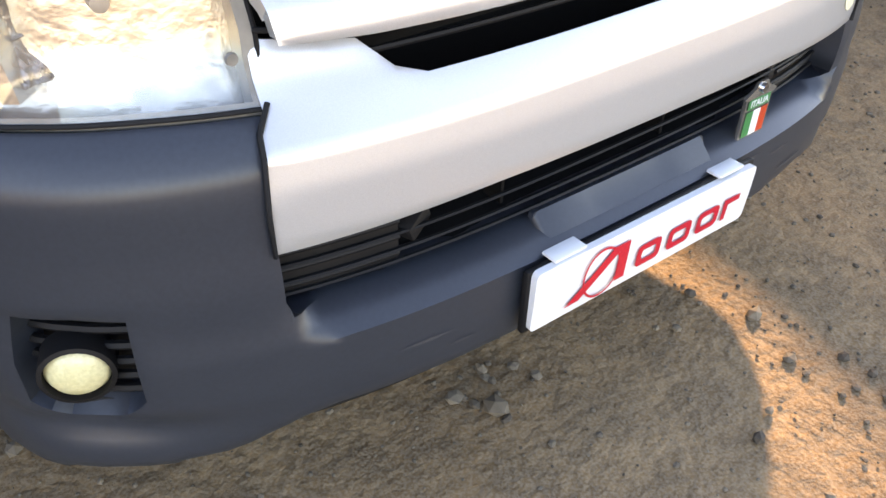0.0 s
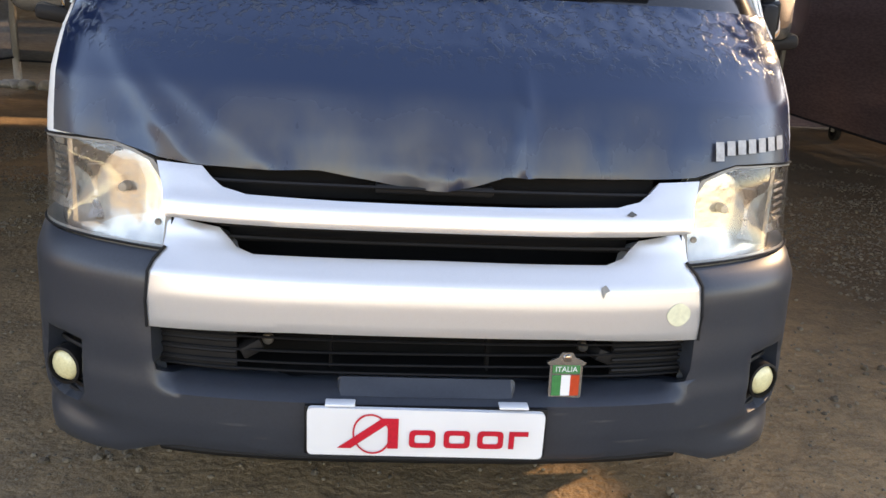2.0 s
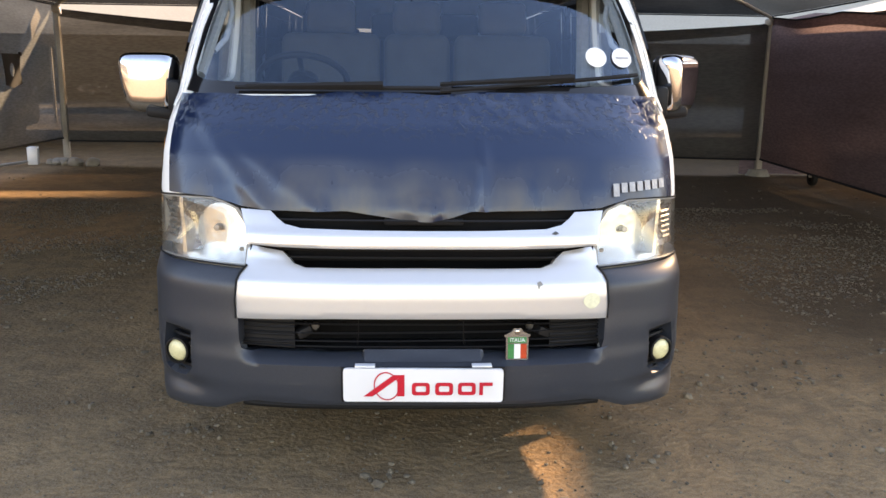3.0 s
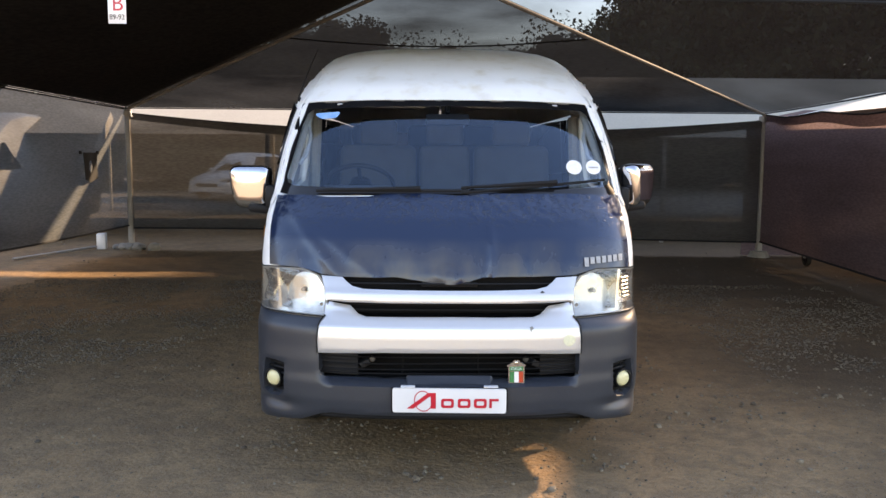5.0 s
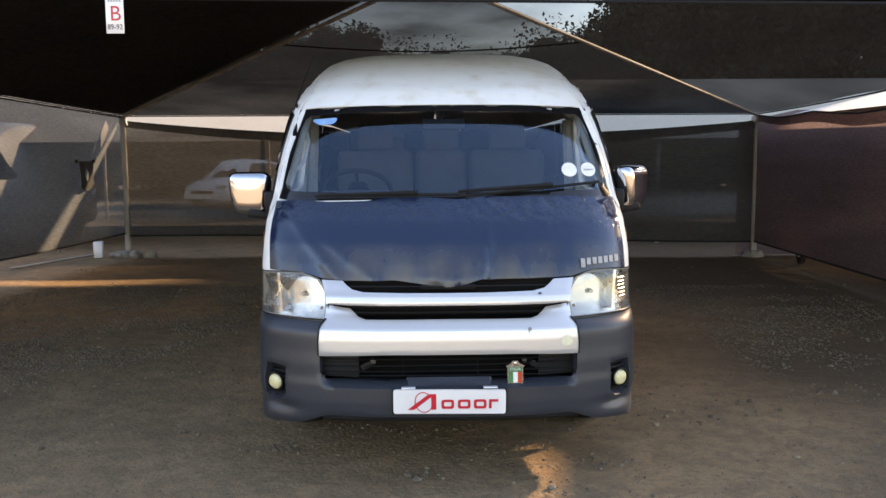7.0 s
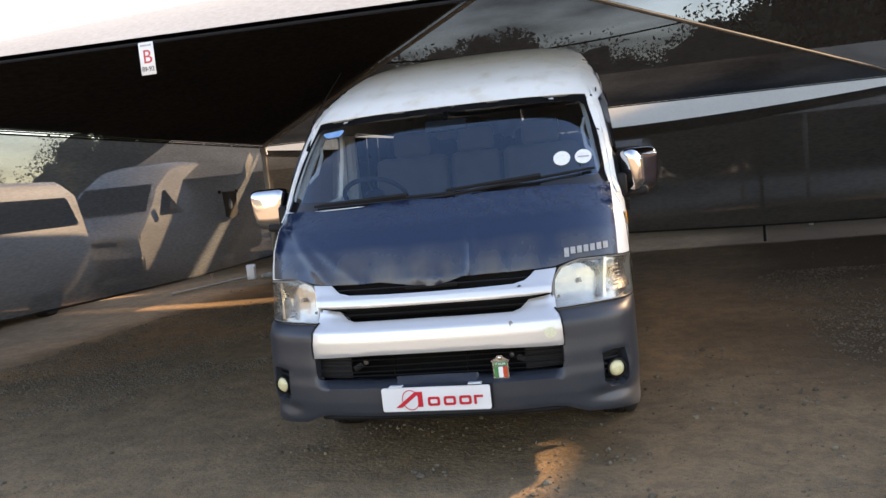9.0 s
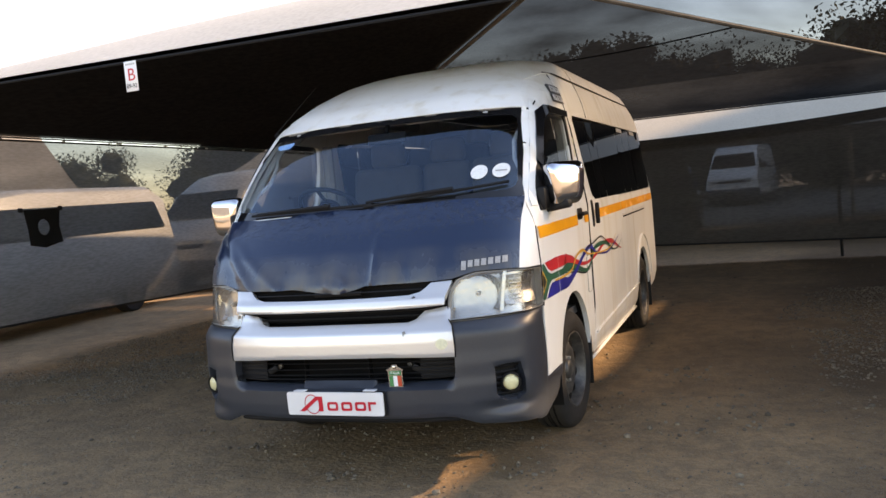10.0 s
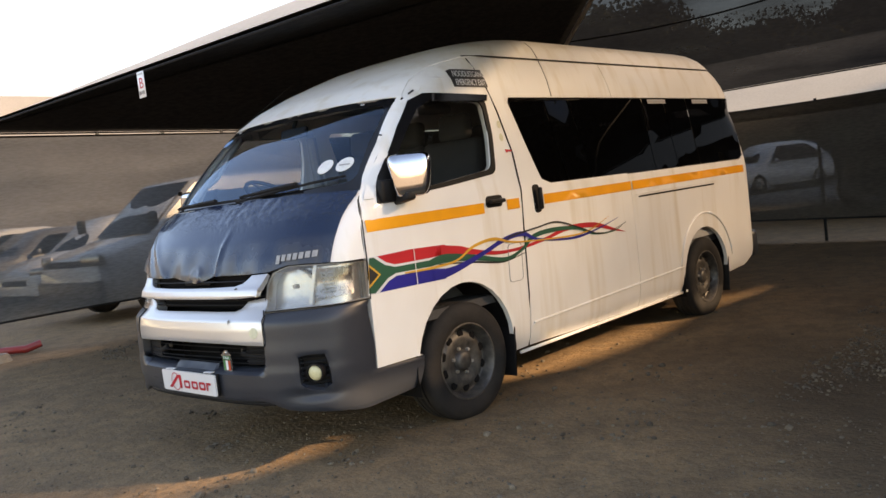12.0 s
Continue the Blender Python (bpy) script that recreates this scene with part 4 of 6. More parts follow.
bmp = part("front_bumper", patch([mirrored(bump_half)] + fog_loops, (0.020, 0.013), bumper_face, 0.06, 0.005), M["bumper"], van, "dark grey plastic front bumper")
lip = [(x, front_y(x, .34) + .03, .340) for x in np.linspace(-.60, .60, 24)]
part("lower_lip", tube(lip, .012, 6), M["black"], bmp)
part("step_pad", patch([rounded([(-.20, .505), (.20, .505), (.20, .535), (-.20, .535)], .01)], (0.05, 0.02), lambda x, z: (x, bumper_face(s_of("f", x, z), z)[1] - .005, z), 0.01, 0.002), M["bumper"], bmp)
for sd in (1, -1):
    back = patch([[(u, v) for u, v in fog_loops[0 if sd > 0 else 1]]], (0.03, 0.03), lambda s, z: Vector(ring(s, z)) + Vector((-.02 * (1 if s > 0 else -1), .055, 0)), 0.004)
    fog = part("fog_lamp", back, M["black"], bmp, "fog lamp in a slatted black recess")
    for z in (.415, .440, .465, .49, .515, .54, .565):
        pts = [Vector(ring(s_of("f", sd * x, z), z)) + Vector((-.014 * sd, .030, 0)) for x in (.778, .80, .82, .85, .87, .882)]
        part("slat", tube(pts, .0065, 6), M["black"], fog)
    cx, cy = .836, .206
    m = look((sd * cx, cy, .492), (sd * (cx + .25), cy - .6, .492))
    part("lamp_ring", lathe([(.040, -.03), (.046, -.03), (.046, .01), (.040, .012)], 28, m @ pose(0, 0, 0, 0, 180, 0), None, True), M["black"], fog)
    part("lens", lathe([(0, .016), (.018, .014), (.032, .009), (.039, 0), (.039, -.02), (0, -.02)], 28, m @ pose(0, 0, 0, 0, 180, 0)), M["fog"], fog, "yellowed round fog lens")

# number plate with an auction firm's mark as plain shapes
plt = part("number_plate", patch([rounded([(-.26, .383), (.26, .378), (.26, .492), (-.26, .497)], .012)], (0.05, 0.05), lambda x, z: (x, .0 + .35 * (z - .44) ** 2 - (z - .44) * .03, z), 0.012, 0.001), M["plate"], van, "white plate with a red printed mark")
part("plate_holder", box((.535, .012, .118), (0, .018, .437), (0, 0, 0), .004), M["black"], plt)
for x in (-.19, .19):
    part("clip", box((.065, .03, .006), (x, .018, .501), (0, 0, 0), .002), M["plate"], plt)


def flat_on_plate(x, z):
    return (x, -.0025 + .35 * (z - .44) ** 2 - (z - .44) * .03, z)


part("mark_stroke", patch([[(-.195, .402), (-.165, .402), (-.085, .463), (-.085, .402), (-.062, .402), (-.062, .476), (-.098, .476)]], (0.05, 0.05), flat_on_plate, 0), M["print_red"], plt)
ell = [(-.120 + .040 * math.cos(a) + .012 * math.sin(a), .437 + .046 * math.sin(a) - .018 * math.cos(a)) for a in np.linspace(0, 2 * math.pi, 32)[:-1]]
ell2 = [(-.120 + (x + .120) * .91, .437 + (z - .437) * .91) for x, z in ell]
part("mark_ring", patch([ell, ell2], (0.02, 0.02), flat_on_plate, 0), M["print_red"], plt)
for x0, hole in ((-.038, (0, .016)), (.038, (.012, .03)), (.112, (.012, .012))):
    o = rounded([(x0, .405), (x0 + .058, .405), (x0 + .058, .449), (x0, .449)], .012)
    h = rounded([(x0 + .012, .417 + .0), (x0 + .046, .417), (x0 + .046, .437), (x0 + .012, .437)], .006)
    part("mark_block", patch([o, h], (0.03, 0.03), flat_on_plate, 0), M["print_red"], plt)
part("mark_block", patch([[(.182, .405), (.194, .405), (.194, .437), (.225, .437), (.225, .449), (.182, .449)]], (0.03, 0.03), flat_on_plate, 0), M["print_red"], plt)

# small enamel flag badge wired to the grille
bx, by, bz = .31, .058, .556
m_b = pose(bx, by, bz, 90, -1, 0)
bdg = part("flag_badge", patch([rounded([(-.037, -.052), (.037, -.052), (.037, .034), (-.037, .034)], .006)], (0.05, 0.05), lambda u, v: m_b @ Vector((u, v, 0.0)), 0.006, 0.0008), M["lamp_house"], van, "chrome badge with a green, white and red flag")
for k, mk in enumerate(("badge_green", "plate", "badge_red")):
    part("flag_field", patch([[(-.031 + .0207 * k, -.046), (-.0103 + .0207 * k, -.046), (-.0103 + .0207 * k, .004), (-.031 + .0207 * k, .004)]], (0.05, 0.05), lambda u, v: m_b @ Vector((u, v, 0.0012)), 0), M[mk], bdg)
part("name_band", patch([[(-.031, .008), (.031, .008), (.031, .028), (-.031, .028)]], (0.05, 0.05), lambda u, v: m_b @ Vector((u, v, 0.0012)), 0), M["badge_green"], bdg)
text_mesh("name_lettering", "ITALIA", .018, m_b @ pose(0, .018, .002), M["plate"], bdg, 0.95)
part("badge_wing", patch([[(-.045, .034), (-.02, .046), (-.012, .058), (.012, .058), (.02, .046), (.045, .034), (.04, .028), (-.04, .028)]], (0.05, 0.05), lambda u, v: m_b @ Vector((u, v, 0.001)), 0.005), M["lamp_house"], bdg)
part("badge_boss", lathe([(0, .008), (.008, .006), (.010, 0)], 14, m_b @ pose(0, .045, .001)), M["chrome"], bdg)

# headlights
def inset(s, z, d):
    """A point d under the body surface."""
    e = 1e-3
    du = Vector(ring(s + e, z)) - Vector(ring(s - e, z))
    dv = Vector(ring(s, z + e)) - Vector(ring(s, z - e))
    return Vector(ring(s, z)) - du.cross(dv).normalized() * d


HL = [("f", .572, .801), ("f", .70, .805), ("f", .80, .807), ("f", .88, .807), ("s", .36, .806), ("s", .522, .805), ("s", .527, .90), ("s", .532, 1.0), ("s", .40, 1.006), ("f", .88, 1.012), ("f", .80, 1.018), ("f", .70, 1.02), ("f", .655, 1.008), ("f", .61, .99), ("f", .585, .955), ("f", .572, .93), ("f", .568, .88)]
for sd in (1, -1):
    lp = ring_loop(HL, sd)
    hsg = patch([lp], (0.03, 0.03), lambda s, z: inset(s, z, .058 - .03 * max(0, abs(s) - .55) / .45), 0.004)
    hl = part("headlight", hsg, M["lamp_house"], van, "clear headlight with chrome bowl and side lamp")
    rim = patch([lp, [(s * 1.0 + (0.5 * (lp[0][0] + lp[5][0]) - s) * .045, z + (.915 - z) * .07) for s, z in lp]], (0.03, 0.03), lambda s, z: Vector(ring(s, z)) + Vector((0, -.002, 0)), 0.07, 0.002)
    part("rim", rim, M["lamp_rim"], hl)
    part("lens", patch([lp], (0.035, 0.03), ring, 0, 0.002), M["lens"], hl, "clear slightly hazed plastic lens")
    c = Vector((sd * .695, .268, .910))
    m = look(c, c + Vector((sd * .18, -1, 0))) @ pose(0, 0, 0, 0, 180, 0)
    dish = rounded([(-.118, -.080), (.112, -.080), (.112, .082), (-.070, .086), (-.118, .050)] if sd < 0 else [(.118, -.080), (.118, .050), (.070, .086), (-.112, .082), (-.112, -.080)], .028)

    def bowl_face(u, v):
        """A shallow dish of tilted facets."""
        iu, iv = math.floor(u / .021 + .5), math.floor(v / .034 + .5)
        tilt = noise.noise_vector((iu * 1.7 + .3, iv * 2.3 + .6, sd * 3.1))
        facet = .30 * tilt.x * (u - iu * .021) + .22 * tilt.y * (v - iv * .034) + .0065 * abs((u / .022) % 1.0 - .5)
        return m @ Vector((u, v, -.058 + .088 * ((u / .118) ** 2 + .8 * (v / .085) ** 2) / 1.6 + facet))

    part("bowl", patch([dish], (0.0055, 0.011), bowl_face, 0.002), M["reflector"], hl, "fluted chrome reflector")
    for v in (-.036, .040):
        part("step", tube([bowl_face(u, v) + m.to_3x3() @ Vector((0, 0, .002)) for u in np.linspace(-.095, .095, 14)], .0028, 5), M["reflector"], hl)
    part("bulb_well", lathe([(.016, -.066), (.026, -.050), (.030, -.040), (.027, -.036), (.020, -.046)], 22, m, None, True), M["lamp_rim"], hl)
    part("bulb", lathe([(0, .012), (.011, .008), (.013, -.02), (.013, -.045), (0, -.045)], 16, m), M["pole"], hl)
    part("bulb_cap", lathe([(0, .022), (.010, .02), (.012, .0), (0, 0)], 16, m), M["pole"], hl)
    dv = [(s_of("f", x, z) * sd, z) for x, z in ((.80, .826), (.815, .826), (.832, 1.016), (.818, 1.017))]
    part("divider", patch([dv], (0.02, 0.04), lambda s, z: Vector(ring(s, z)) + Vector((0, .004, 0)), 0.06), M["lamp_house"], hl)
    sl = ring_loop([("s", .27, .85), ("s", .44, .845), ("s", .45, .985), ("s", .28, .99)], sd)
    smp = patch([sl], (0.02, 0.02), lambda s, z: inset(s, z, .008 + .022 * math.exp(-((z - .917) / .05) ** 2)), 0.004)
    part("side_lamp", smp, M["reflector"], hl)
    for z in (.875, .893, .911, .929, .947, .965):
        part("facet", tube([inset(s_of("s", y, z) * sd, z, .012) for y in (.30, .325, .35)], .004, 5), M["lamp_house"], hl)
    edge = dense(lp, (0.02, 0.02))
    part("seam", tube([inset(s, z, -.0005) for s, z in edge + edge[:1]], .003, 6), M["hem"], hl)
    part("level_screw", lathe([(0, .002), (.003, .004), (.007, .004), (.008, 0)], 12, pose(sd * .60, .165, .855, 90, 0, 0)), M["lamp_rim"], hl)

# wipers
for x0, x1, z0, z1, hx in ((-.66, .10, 1.372, 1.378, -.16), (.06, .80, 1.368, 1.432, .52)):
    w = part("wiper", tube([(x, front_y(x, z0 + (z1 - z0) * (x - x0) / (x1 - x0)) - .02, z0 + (z1 - z0) * (x - x0) / (x1 - x0)) for x in np.linspace(x0, x1, 16)], .008, 6), M["hem"], van, "black windscreen wiper")
    xm = hx
    zm = z0 + (z1 - z0) * (xm - x0) / (x1 - x0)
    part("wiper_arm", tube([(x, front_y(x, zm + .01) - .035 + .01 * abs(x - xm), zm + .012 - (.03 if x0 > 0 else .012) * (xm - x) / .5) for x in np.linspace(xm - .46, xm + .02, 12)], [.008 + .006 * k / 11 for k in range(12)], 6), M["hem"], w)

# chrome mirrors
for sd in (1, -1):
    turn, zc, xc = (48, 1.400, 1.030) if sd > 0 else (-8, 1.378, 1.060)
    at = pose(sd * xc, .83, zc, 0, 0, turn)
    mb = bmesh.new()
    bmesh.ops.create_uvsphere(mb, u_segments=36, v_segments=24, radius=1)
    for v in mb.verts:
        x, y, z = v.co
        pw = lambda a, k: math.copysign(abs(a) ** k, a)
        x, y, z = pw(x, .36) * .108, pw(y, .70) * .058, pw(z, .40) * .114
        # narrower at the foot, the outer lower corner drawn in
        x *= 1 + .12 * z / .112
        x -= sd * max(0.0, -z - .02) * max(0.0, sd * x) * 1.6
        v.co = (x, y, z)
    bmesh.ops.transform(mb, matrix=at, verts=mb.verts)
    mo = part("door_mirror", mb, M["chrome"], van, "large chrome door mirror on a black arm")
    rim = rounded([(-.098, -.108), (.098, -.108), (.106, .108), (-.106, .108)], .035)
    part("mirror_rim", patch([rim], (0.05, 0.05), lambda u, v: at @ Vector((u, .048, v)), 0.014, flip=True), M["black"], mo)
    glass = rounded([(-.085, -.10), (.085, -.10), (.09, .10), (-.09, .10)], .03)
    part("mirror_glass", patch([glass], (0.05, 0.05), lambda u, v: at @ Vector((u, .064, v)), 0.004, flip=True), M["chrome"], mo)
    part("mirror_arm", box((.17, .06, .045), (sd * .985, .80, zc - .118), (0, -8 * sd, -10 * sd), .016), M["black"], mo)
    part("arm_foot", box((.05, .14, .12), (sd * .935, .75, 1.33), (0, 0, 0), .018), M["black"], mo)

# aerial
part("aerial", tube([(-.845, 1.10, 1.86), (-.83, 1.35, 2.02), (-.80, 1.62, 2.20)], [.004, .003, .002], 6), M["black"], van, "thin black aerial")
# roof-pillar trims beside the windscreen top
for sd in (1, -1):
    part("pillar_clip", box((.008, .05, .010), (sd * .836, 1.11, 1.862), (25, 0, 0), .003), M["black"], van)


# wheels
def wheel_at(x, y, sd, turn):
    m = pose(x, y, .314, 0, 0, turn) @ pose(0, 0, 0, 0, 90 * sd, 0) @ Matrix.Scale(1.04, 4)
    ty = lathe([(.205, -.085), (.225, -.098), (.265, -.104), (.298, -.098), (.318, -.082), (.325, -.062), (.3255, -.045), (.317, -.043), (.317, -.037), (.3255, -.035), (.3258, -.012), (.317, -.010), (.317, -.004), (.326, -.002), (.326, .002),
                (.317, .004), (.317, .010), (.3258, .012), (.3255, .035), (.317, .037), (.317, .043), (.3255, .045), (.325, .062), (.318, .082), (.298, .098), (.265, .104), (.225, .098), (.205, .085)], 56, m)
    wh = part("wheel", ty, M["rubber"], van, "dusty tyre on a dark steel wheel")
    rim = lathe([(.207, -.09), (.213, -.09), (.207, .088), (.213, .094), (.205, .095), (.196, .085), (.188, .06), (.180, .035), (.172, .030), (.150, .048), (.128, .055), (.105, .052), (.085, .040), (.060, .038), (.052, .060), (.040, .068), (0, .070)], 40, m)
    rm = part("rim", rim, M["steel"], wh, "dark dusty steel rim")
    # dark discs laid on the rim for the shade in its holes
    for k in range(10):
        a = 2 * math.pi * k / 10
        part("rim_hole", lathe([(0, .004), (.021, .004), (.025, 0)], 12, m @ pose(.150 * math.cos(a), .150 * math.sin(a), .0475, 0, 0, 0)), M["deep"], rm)
    for k in range(6):
        a = 2 * math.pi * k / 6 + .3
        part("wheel_nut", lathe([(0, .018), (.009, .016), (.011, 0)], 6, m @ pose(.072 * math.cos(a), .072 * math.sin(a), .038, 0, 0, 0)), M["pole"], rm)
    return wh


for sd in (1, -1):
    wheel_at(sd * .82, ARCH_F[0] + .010, sd, -4)
    wheel_at(sd * .82, ARCH_R[0] + .022, sd, 0)
part("rear_bumper", box((1.84, .16, .26), (0, 5.50, .47), (0, 0, 0), .05, None, 3), M["bumper"], van, "dark rear bumper")
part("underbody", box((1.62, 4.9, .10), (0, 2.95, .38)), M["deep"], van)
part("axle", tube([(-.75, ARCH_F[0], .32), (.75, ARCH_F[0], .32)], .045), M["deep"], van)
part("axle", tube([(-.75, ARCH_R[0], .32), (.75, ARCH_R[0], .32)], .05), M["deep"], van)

# cab and cabin
part("cabin_floor", box((1.76, 4.5, .05), (0, 3.1, .62)), M["dash"], van)
part("firewall", box((1.66, .04, .62), (0, .62, .90)), M["dash"], van)
dsh = box((1.70, .42, .22), (0, .78, 1.235), (0, 0, 0), .07, None, 3)
dash = part("dashboard", dsh, M["dash"], van, "grey plastic dashboard")
part("binnacle", box((.42, .16, .10), (-.49, .86, 1.335), (0, 0, 0), .04, None, 3), M["dash"], dash)
part("passenger_vent", box((.20, .05, .07), (.55, .99, 1.28), (0, 0, 0), .012), M["black"], dash)
stw = part("steering_wheel", lathe([(.185 + .014 * math.cos(a), .014 * math.sin(a)) for a in np.linspace(0, 2 * math.pi, 10)[:-1]], 36, pose(-.49, 1.07, 1.385, -36, 0, 0), None, True), M["black"], van, "black steering wheel")
part("hub", lathe([(0, .02), (.06, .015), (.07, -.02), (0, -.03)], 20, pose(-.49, 1.07, 1.385, -36, 0, 0)), M["black"], stw)
for a in (20, 160, 270):
    part("spoke", box((.13, .022, .012), (0, 0, 0), (0, 0, 0), .004), M["black"], stw).matrix_local = pose(-.49, 1.07, 1.385, -36, 0, 0) @ pose(0, 0, 0, 0, 0, a) @ pose(.115, 0, 0)


def seat(x, y, width, label):
    st = part("seat", box((width, .46, .14), (x, y, .98), (4, 0, 0), .05, None, 3), M["seat"], van, label)
    part("seat_back", box((width, .13, .62), (x, y + .29, 1.31), (-10, 0, 0), .05, None, 3), M["seat"], st)
    n = max(1, int(width / .42))
    for k in range(n):
        part("headrest", box((.25, .09, .17), (x + (k - (n - 1) / 2) * width / n, y + .36, 1.70), (-8, 0, 0), .035, None, 3), M["seat"], st)
    part("seat_base", box((width * .9, .40, .28), (x, y, .78), (0, 0, 0), .02), M["dash"], st)


seat(-.44, 1.55, .50, "grey driver seat")
seat(.44, 1.55, .50, "grey passenger seat")
seat(0, 1.57, .34, "grey middle seat")
for y in (2.6, 3.35, 4.1, 4.75):
    seat(-.15, y, 1.30, "grey bench seat")
for x in (-.36, .36):
    part("sun_visor", box((.50, .15, .022), (x, 1.03, 1.835), (12, 0, 0), .010), M["liner"], van, "pale folded sun visor")
part("roof_console", box((.24, .14, .05), (0, 1.12, 1.86), (10, 0, 0), .015), M["liner"], van)
part("headliner", box((1.36, 3.3, .02), (0, 3.45, 2.08), (0, 0, 0), .008), M["liner"], van)
for sd in (1, -1):
    part("door_trim", box((.02, 1.0, .46), (sd * .885, 1.28, 1.06), (0, 0, 0), .008), M["liner"], van)
    part("side_trim", box((.02, 3.3, .60), (sd * .885, 3.6, .95), (0, 0, 0), .008), M["liner"], van)
    part("pillar_trim", tube([(sd * .835, .70, 1.41), (sd * .80, .90, 1.62), (sd * .765, 1.08, 1.80)], .022, 8), M["liner"], van)
    part("pillar_trim", tube([(sd * .86, 1.80, 1.30), (sd * .83, 1.74, 1.80)], .04, 8), M["liner"], van)
    part("cant_rail", tube([(sd * .75, 1.18, 1.83), (sd * .752, 1.32, 1.90), (sd * .745, 1.5, 1.95), (sd * .74, 1.75, 1.99), (sd * .735, 3.2, 1.99)], .045, 8), M["liner"], van)
    part("grab_handle", tube([(sd * .80, .80, 1.50), (sd * .765, .86, 1.55), (sd * .75, .93, 1.65), (sd * .765, .97, 1.70)], .011, 8), M["liner"], van)


# ---- flag decal and swirls on the right-hand flank ----
def ribbon(points, widths, material, push, name="swirl"):
    """A tapering band along a smooth line on the flank."""
    pts = [Vector(p) for p in points]
    line = []
    for k in range(len(pts) - 1):
        p0, p1, p2, p3 = pts[max(k - 1, 0)], pts[k], pts[k + 1], pts[min(k + 2, len(pts) - 1)]
        for i in range(8):
            t = i / 8
            line.append(0.5 * (2 * p1 + (p2 - p0) * t + (2 * p0 - 5 * p1 + 4 * p2 - p3) * t * t + (3 * p1 - p0 - 3 * p2 + p3) * t ** 3))
    line.append(pts[-1])
    bm = bmesh.new()
    prev = None
    for k, p in enumerate(line):
        d = (line[min(k + 1, len(line) - 1)] - line[max(k - 1, 0)]).normalized()
        nrm = Vector((-d.y, d.x))
        w = float(np.interp(k / (len(line) - 1), np.linspace(0, 1, len(widths)), widths)) / 2
        a, b = p + nrm * w, p - nrm * w
        row = [bm.verts.new(on_side(1, push)(q.x, q.y)) for q in (a, b)]
        if prev:
            bm.faces.new((prev[0], prev[1], row[1], row[0]))
        prev = row
    bmesh.ops.recalc_face_normals(bm, faces=bm.faces[:])
    return part(name, bm, material, van)


def decal(loop, material, push, name="flag_field"):
    return part(name, patch([loop], (0.06, 0.04), on_side(1, push), 0, flip=False), material, van)


decal([(.541, 1.009), (.512, .818), (.86, .818), (1.09, .812), (1.20, .84), (1.12, .93), (1.12, 1.003), (.86, 1.011)], M["plate"], .002, "flag_base")
decal([(.545, 1.003), (.516, .828), (.56, .822), (.66, .885), (.72, .902), (1.0, .897), (1.0, .932), (.72, .935), (.65, .955), (.575, 1.004)], M["green"], .003)
decal([(.536, .975), (.522, .852), (.612, .912)], M["gold"], .004)
decal([(.537, .960), (.526, .868), (.596, .912)], M["ink"], .005)
decal([(.60, 1.006), (.66, .968), (.72, .948), (1.0, .944), (1.12, .95), (1.12, 1.001), (.86, 1.011)], M["red"], .003)
decal([(.59, .822), (.66, .868), (.72, .888), (1.0, .884), (1.10, .87), (1.10, .814), (.86, .818)], M["blue"], .003)
ribbon([(1.08, .975), (1.24, .955), (1.36, .929), (1.59, .894), (1.82, .894), (2.10, .921), (2.34, .957), (2.66, .944), (2.92, .885), (3.07, .85)], [.055, .045, .03, .02, .018, .02, .03, .035, .016, .002], M["red"], .005)
ribbon([(.98, .915), (1.11, .925), (1.35, .897), (1.64, .848), (1.82, .885), (1.95, .949), (2.18, .965), (2.45, .945), (2.65, .885), (2.92, .875), (3.09, .924)], [.035, .05, .035, .022, .02, .03, .03, .022, .014, .008, .002], M["green"], .006)
ribbon([(1.0, .845), (1.10, .845), (1.24, .863), (1.46, .915), (1.66, .966), (1.84, .978), (1.98, .928), (2.26, .893), (2.47, .887), (2.73, .916), (2.99, .963)], [.06, .05, .035, .025, .028, .03, .016, .012, .016, .010, .002], M["blue"], .007)
ribbon([(.78, .893), (1.01, .889), (1.20, .901), (1.36, .961), (1.55, .98), (1.71, .943), (1.95, .922), (2.33, .903), (2.58, .913), (2.86, .983)], [.008, .014, .012, .016, .018, .012, .008, .012, .009, .002], M["gold"], .008)
ribbon([(1.66, .955), (1.72, .977), (1.99, .999), (2.22, 1.011), (2.48, .944), (2.76, .872), (3.09, .918)], [.002, .010, .010, .010, .007, .005, .002], M["ink"], .009)
ribbon([(1.05, .90), (1.35, .87), (1.62, .835), (1.85, .86)], [.004, .01, .012, .003], M["ink"], .004)

decal([(.862, .816), (.868, .816), (.868, 1.012), (.862, 1.012)], M["plate"], .0095, "flag_joint")
# emergency exit sticker, two lines
em = part("exit_sticker", patch([[(1.428, 1.988), (1.45, 1.890), (1.765, 1.890), (1.74, 2.0), (1.47, 2.0)]], (0.08, 0.05), on_side(1, .004), 0), M["ink"], van, "black and white emergency exit sticker")
for txt, z, y in (("NOODUITGANG", 1.969, 1.608), ("EMERGENCY EXIT", 1.917, 1.608)):
    p = Vector(on_side(1, .008)(y, z))
    q = Vector(on_side(1, .008)(y, z + .02)) - Vector(on_side(1, .008)(y, z - .02))
    tilt = math.degrees(math.atan2(-q.x, q.z))
    text_mesh("lettering", txt, .055, Matrix.Translation(p) @ pose(0, 0, 0, 0, -tilt, 0) @ pose(0, 0, 0, 90, 0, 90), M["plate"], em, .70 if len(txt) < 12 else .62)
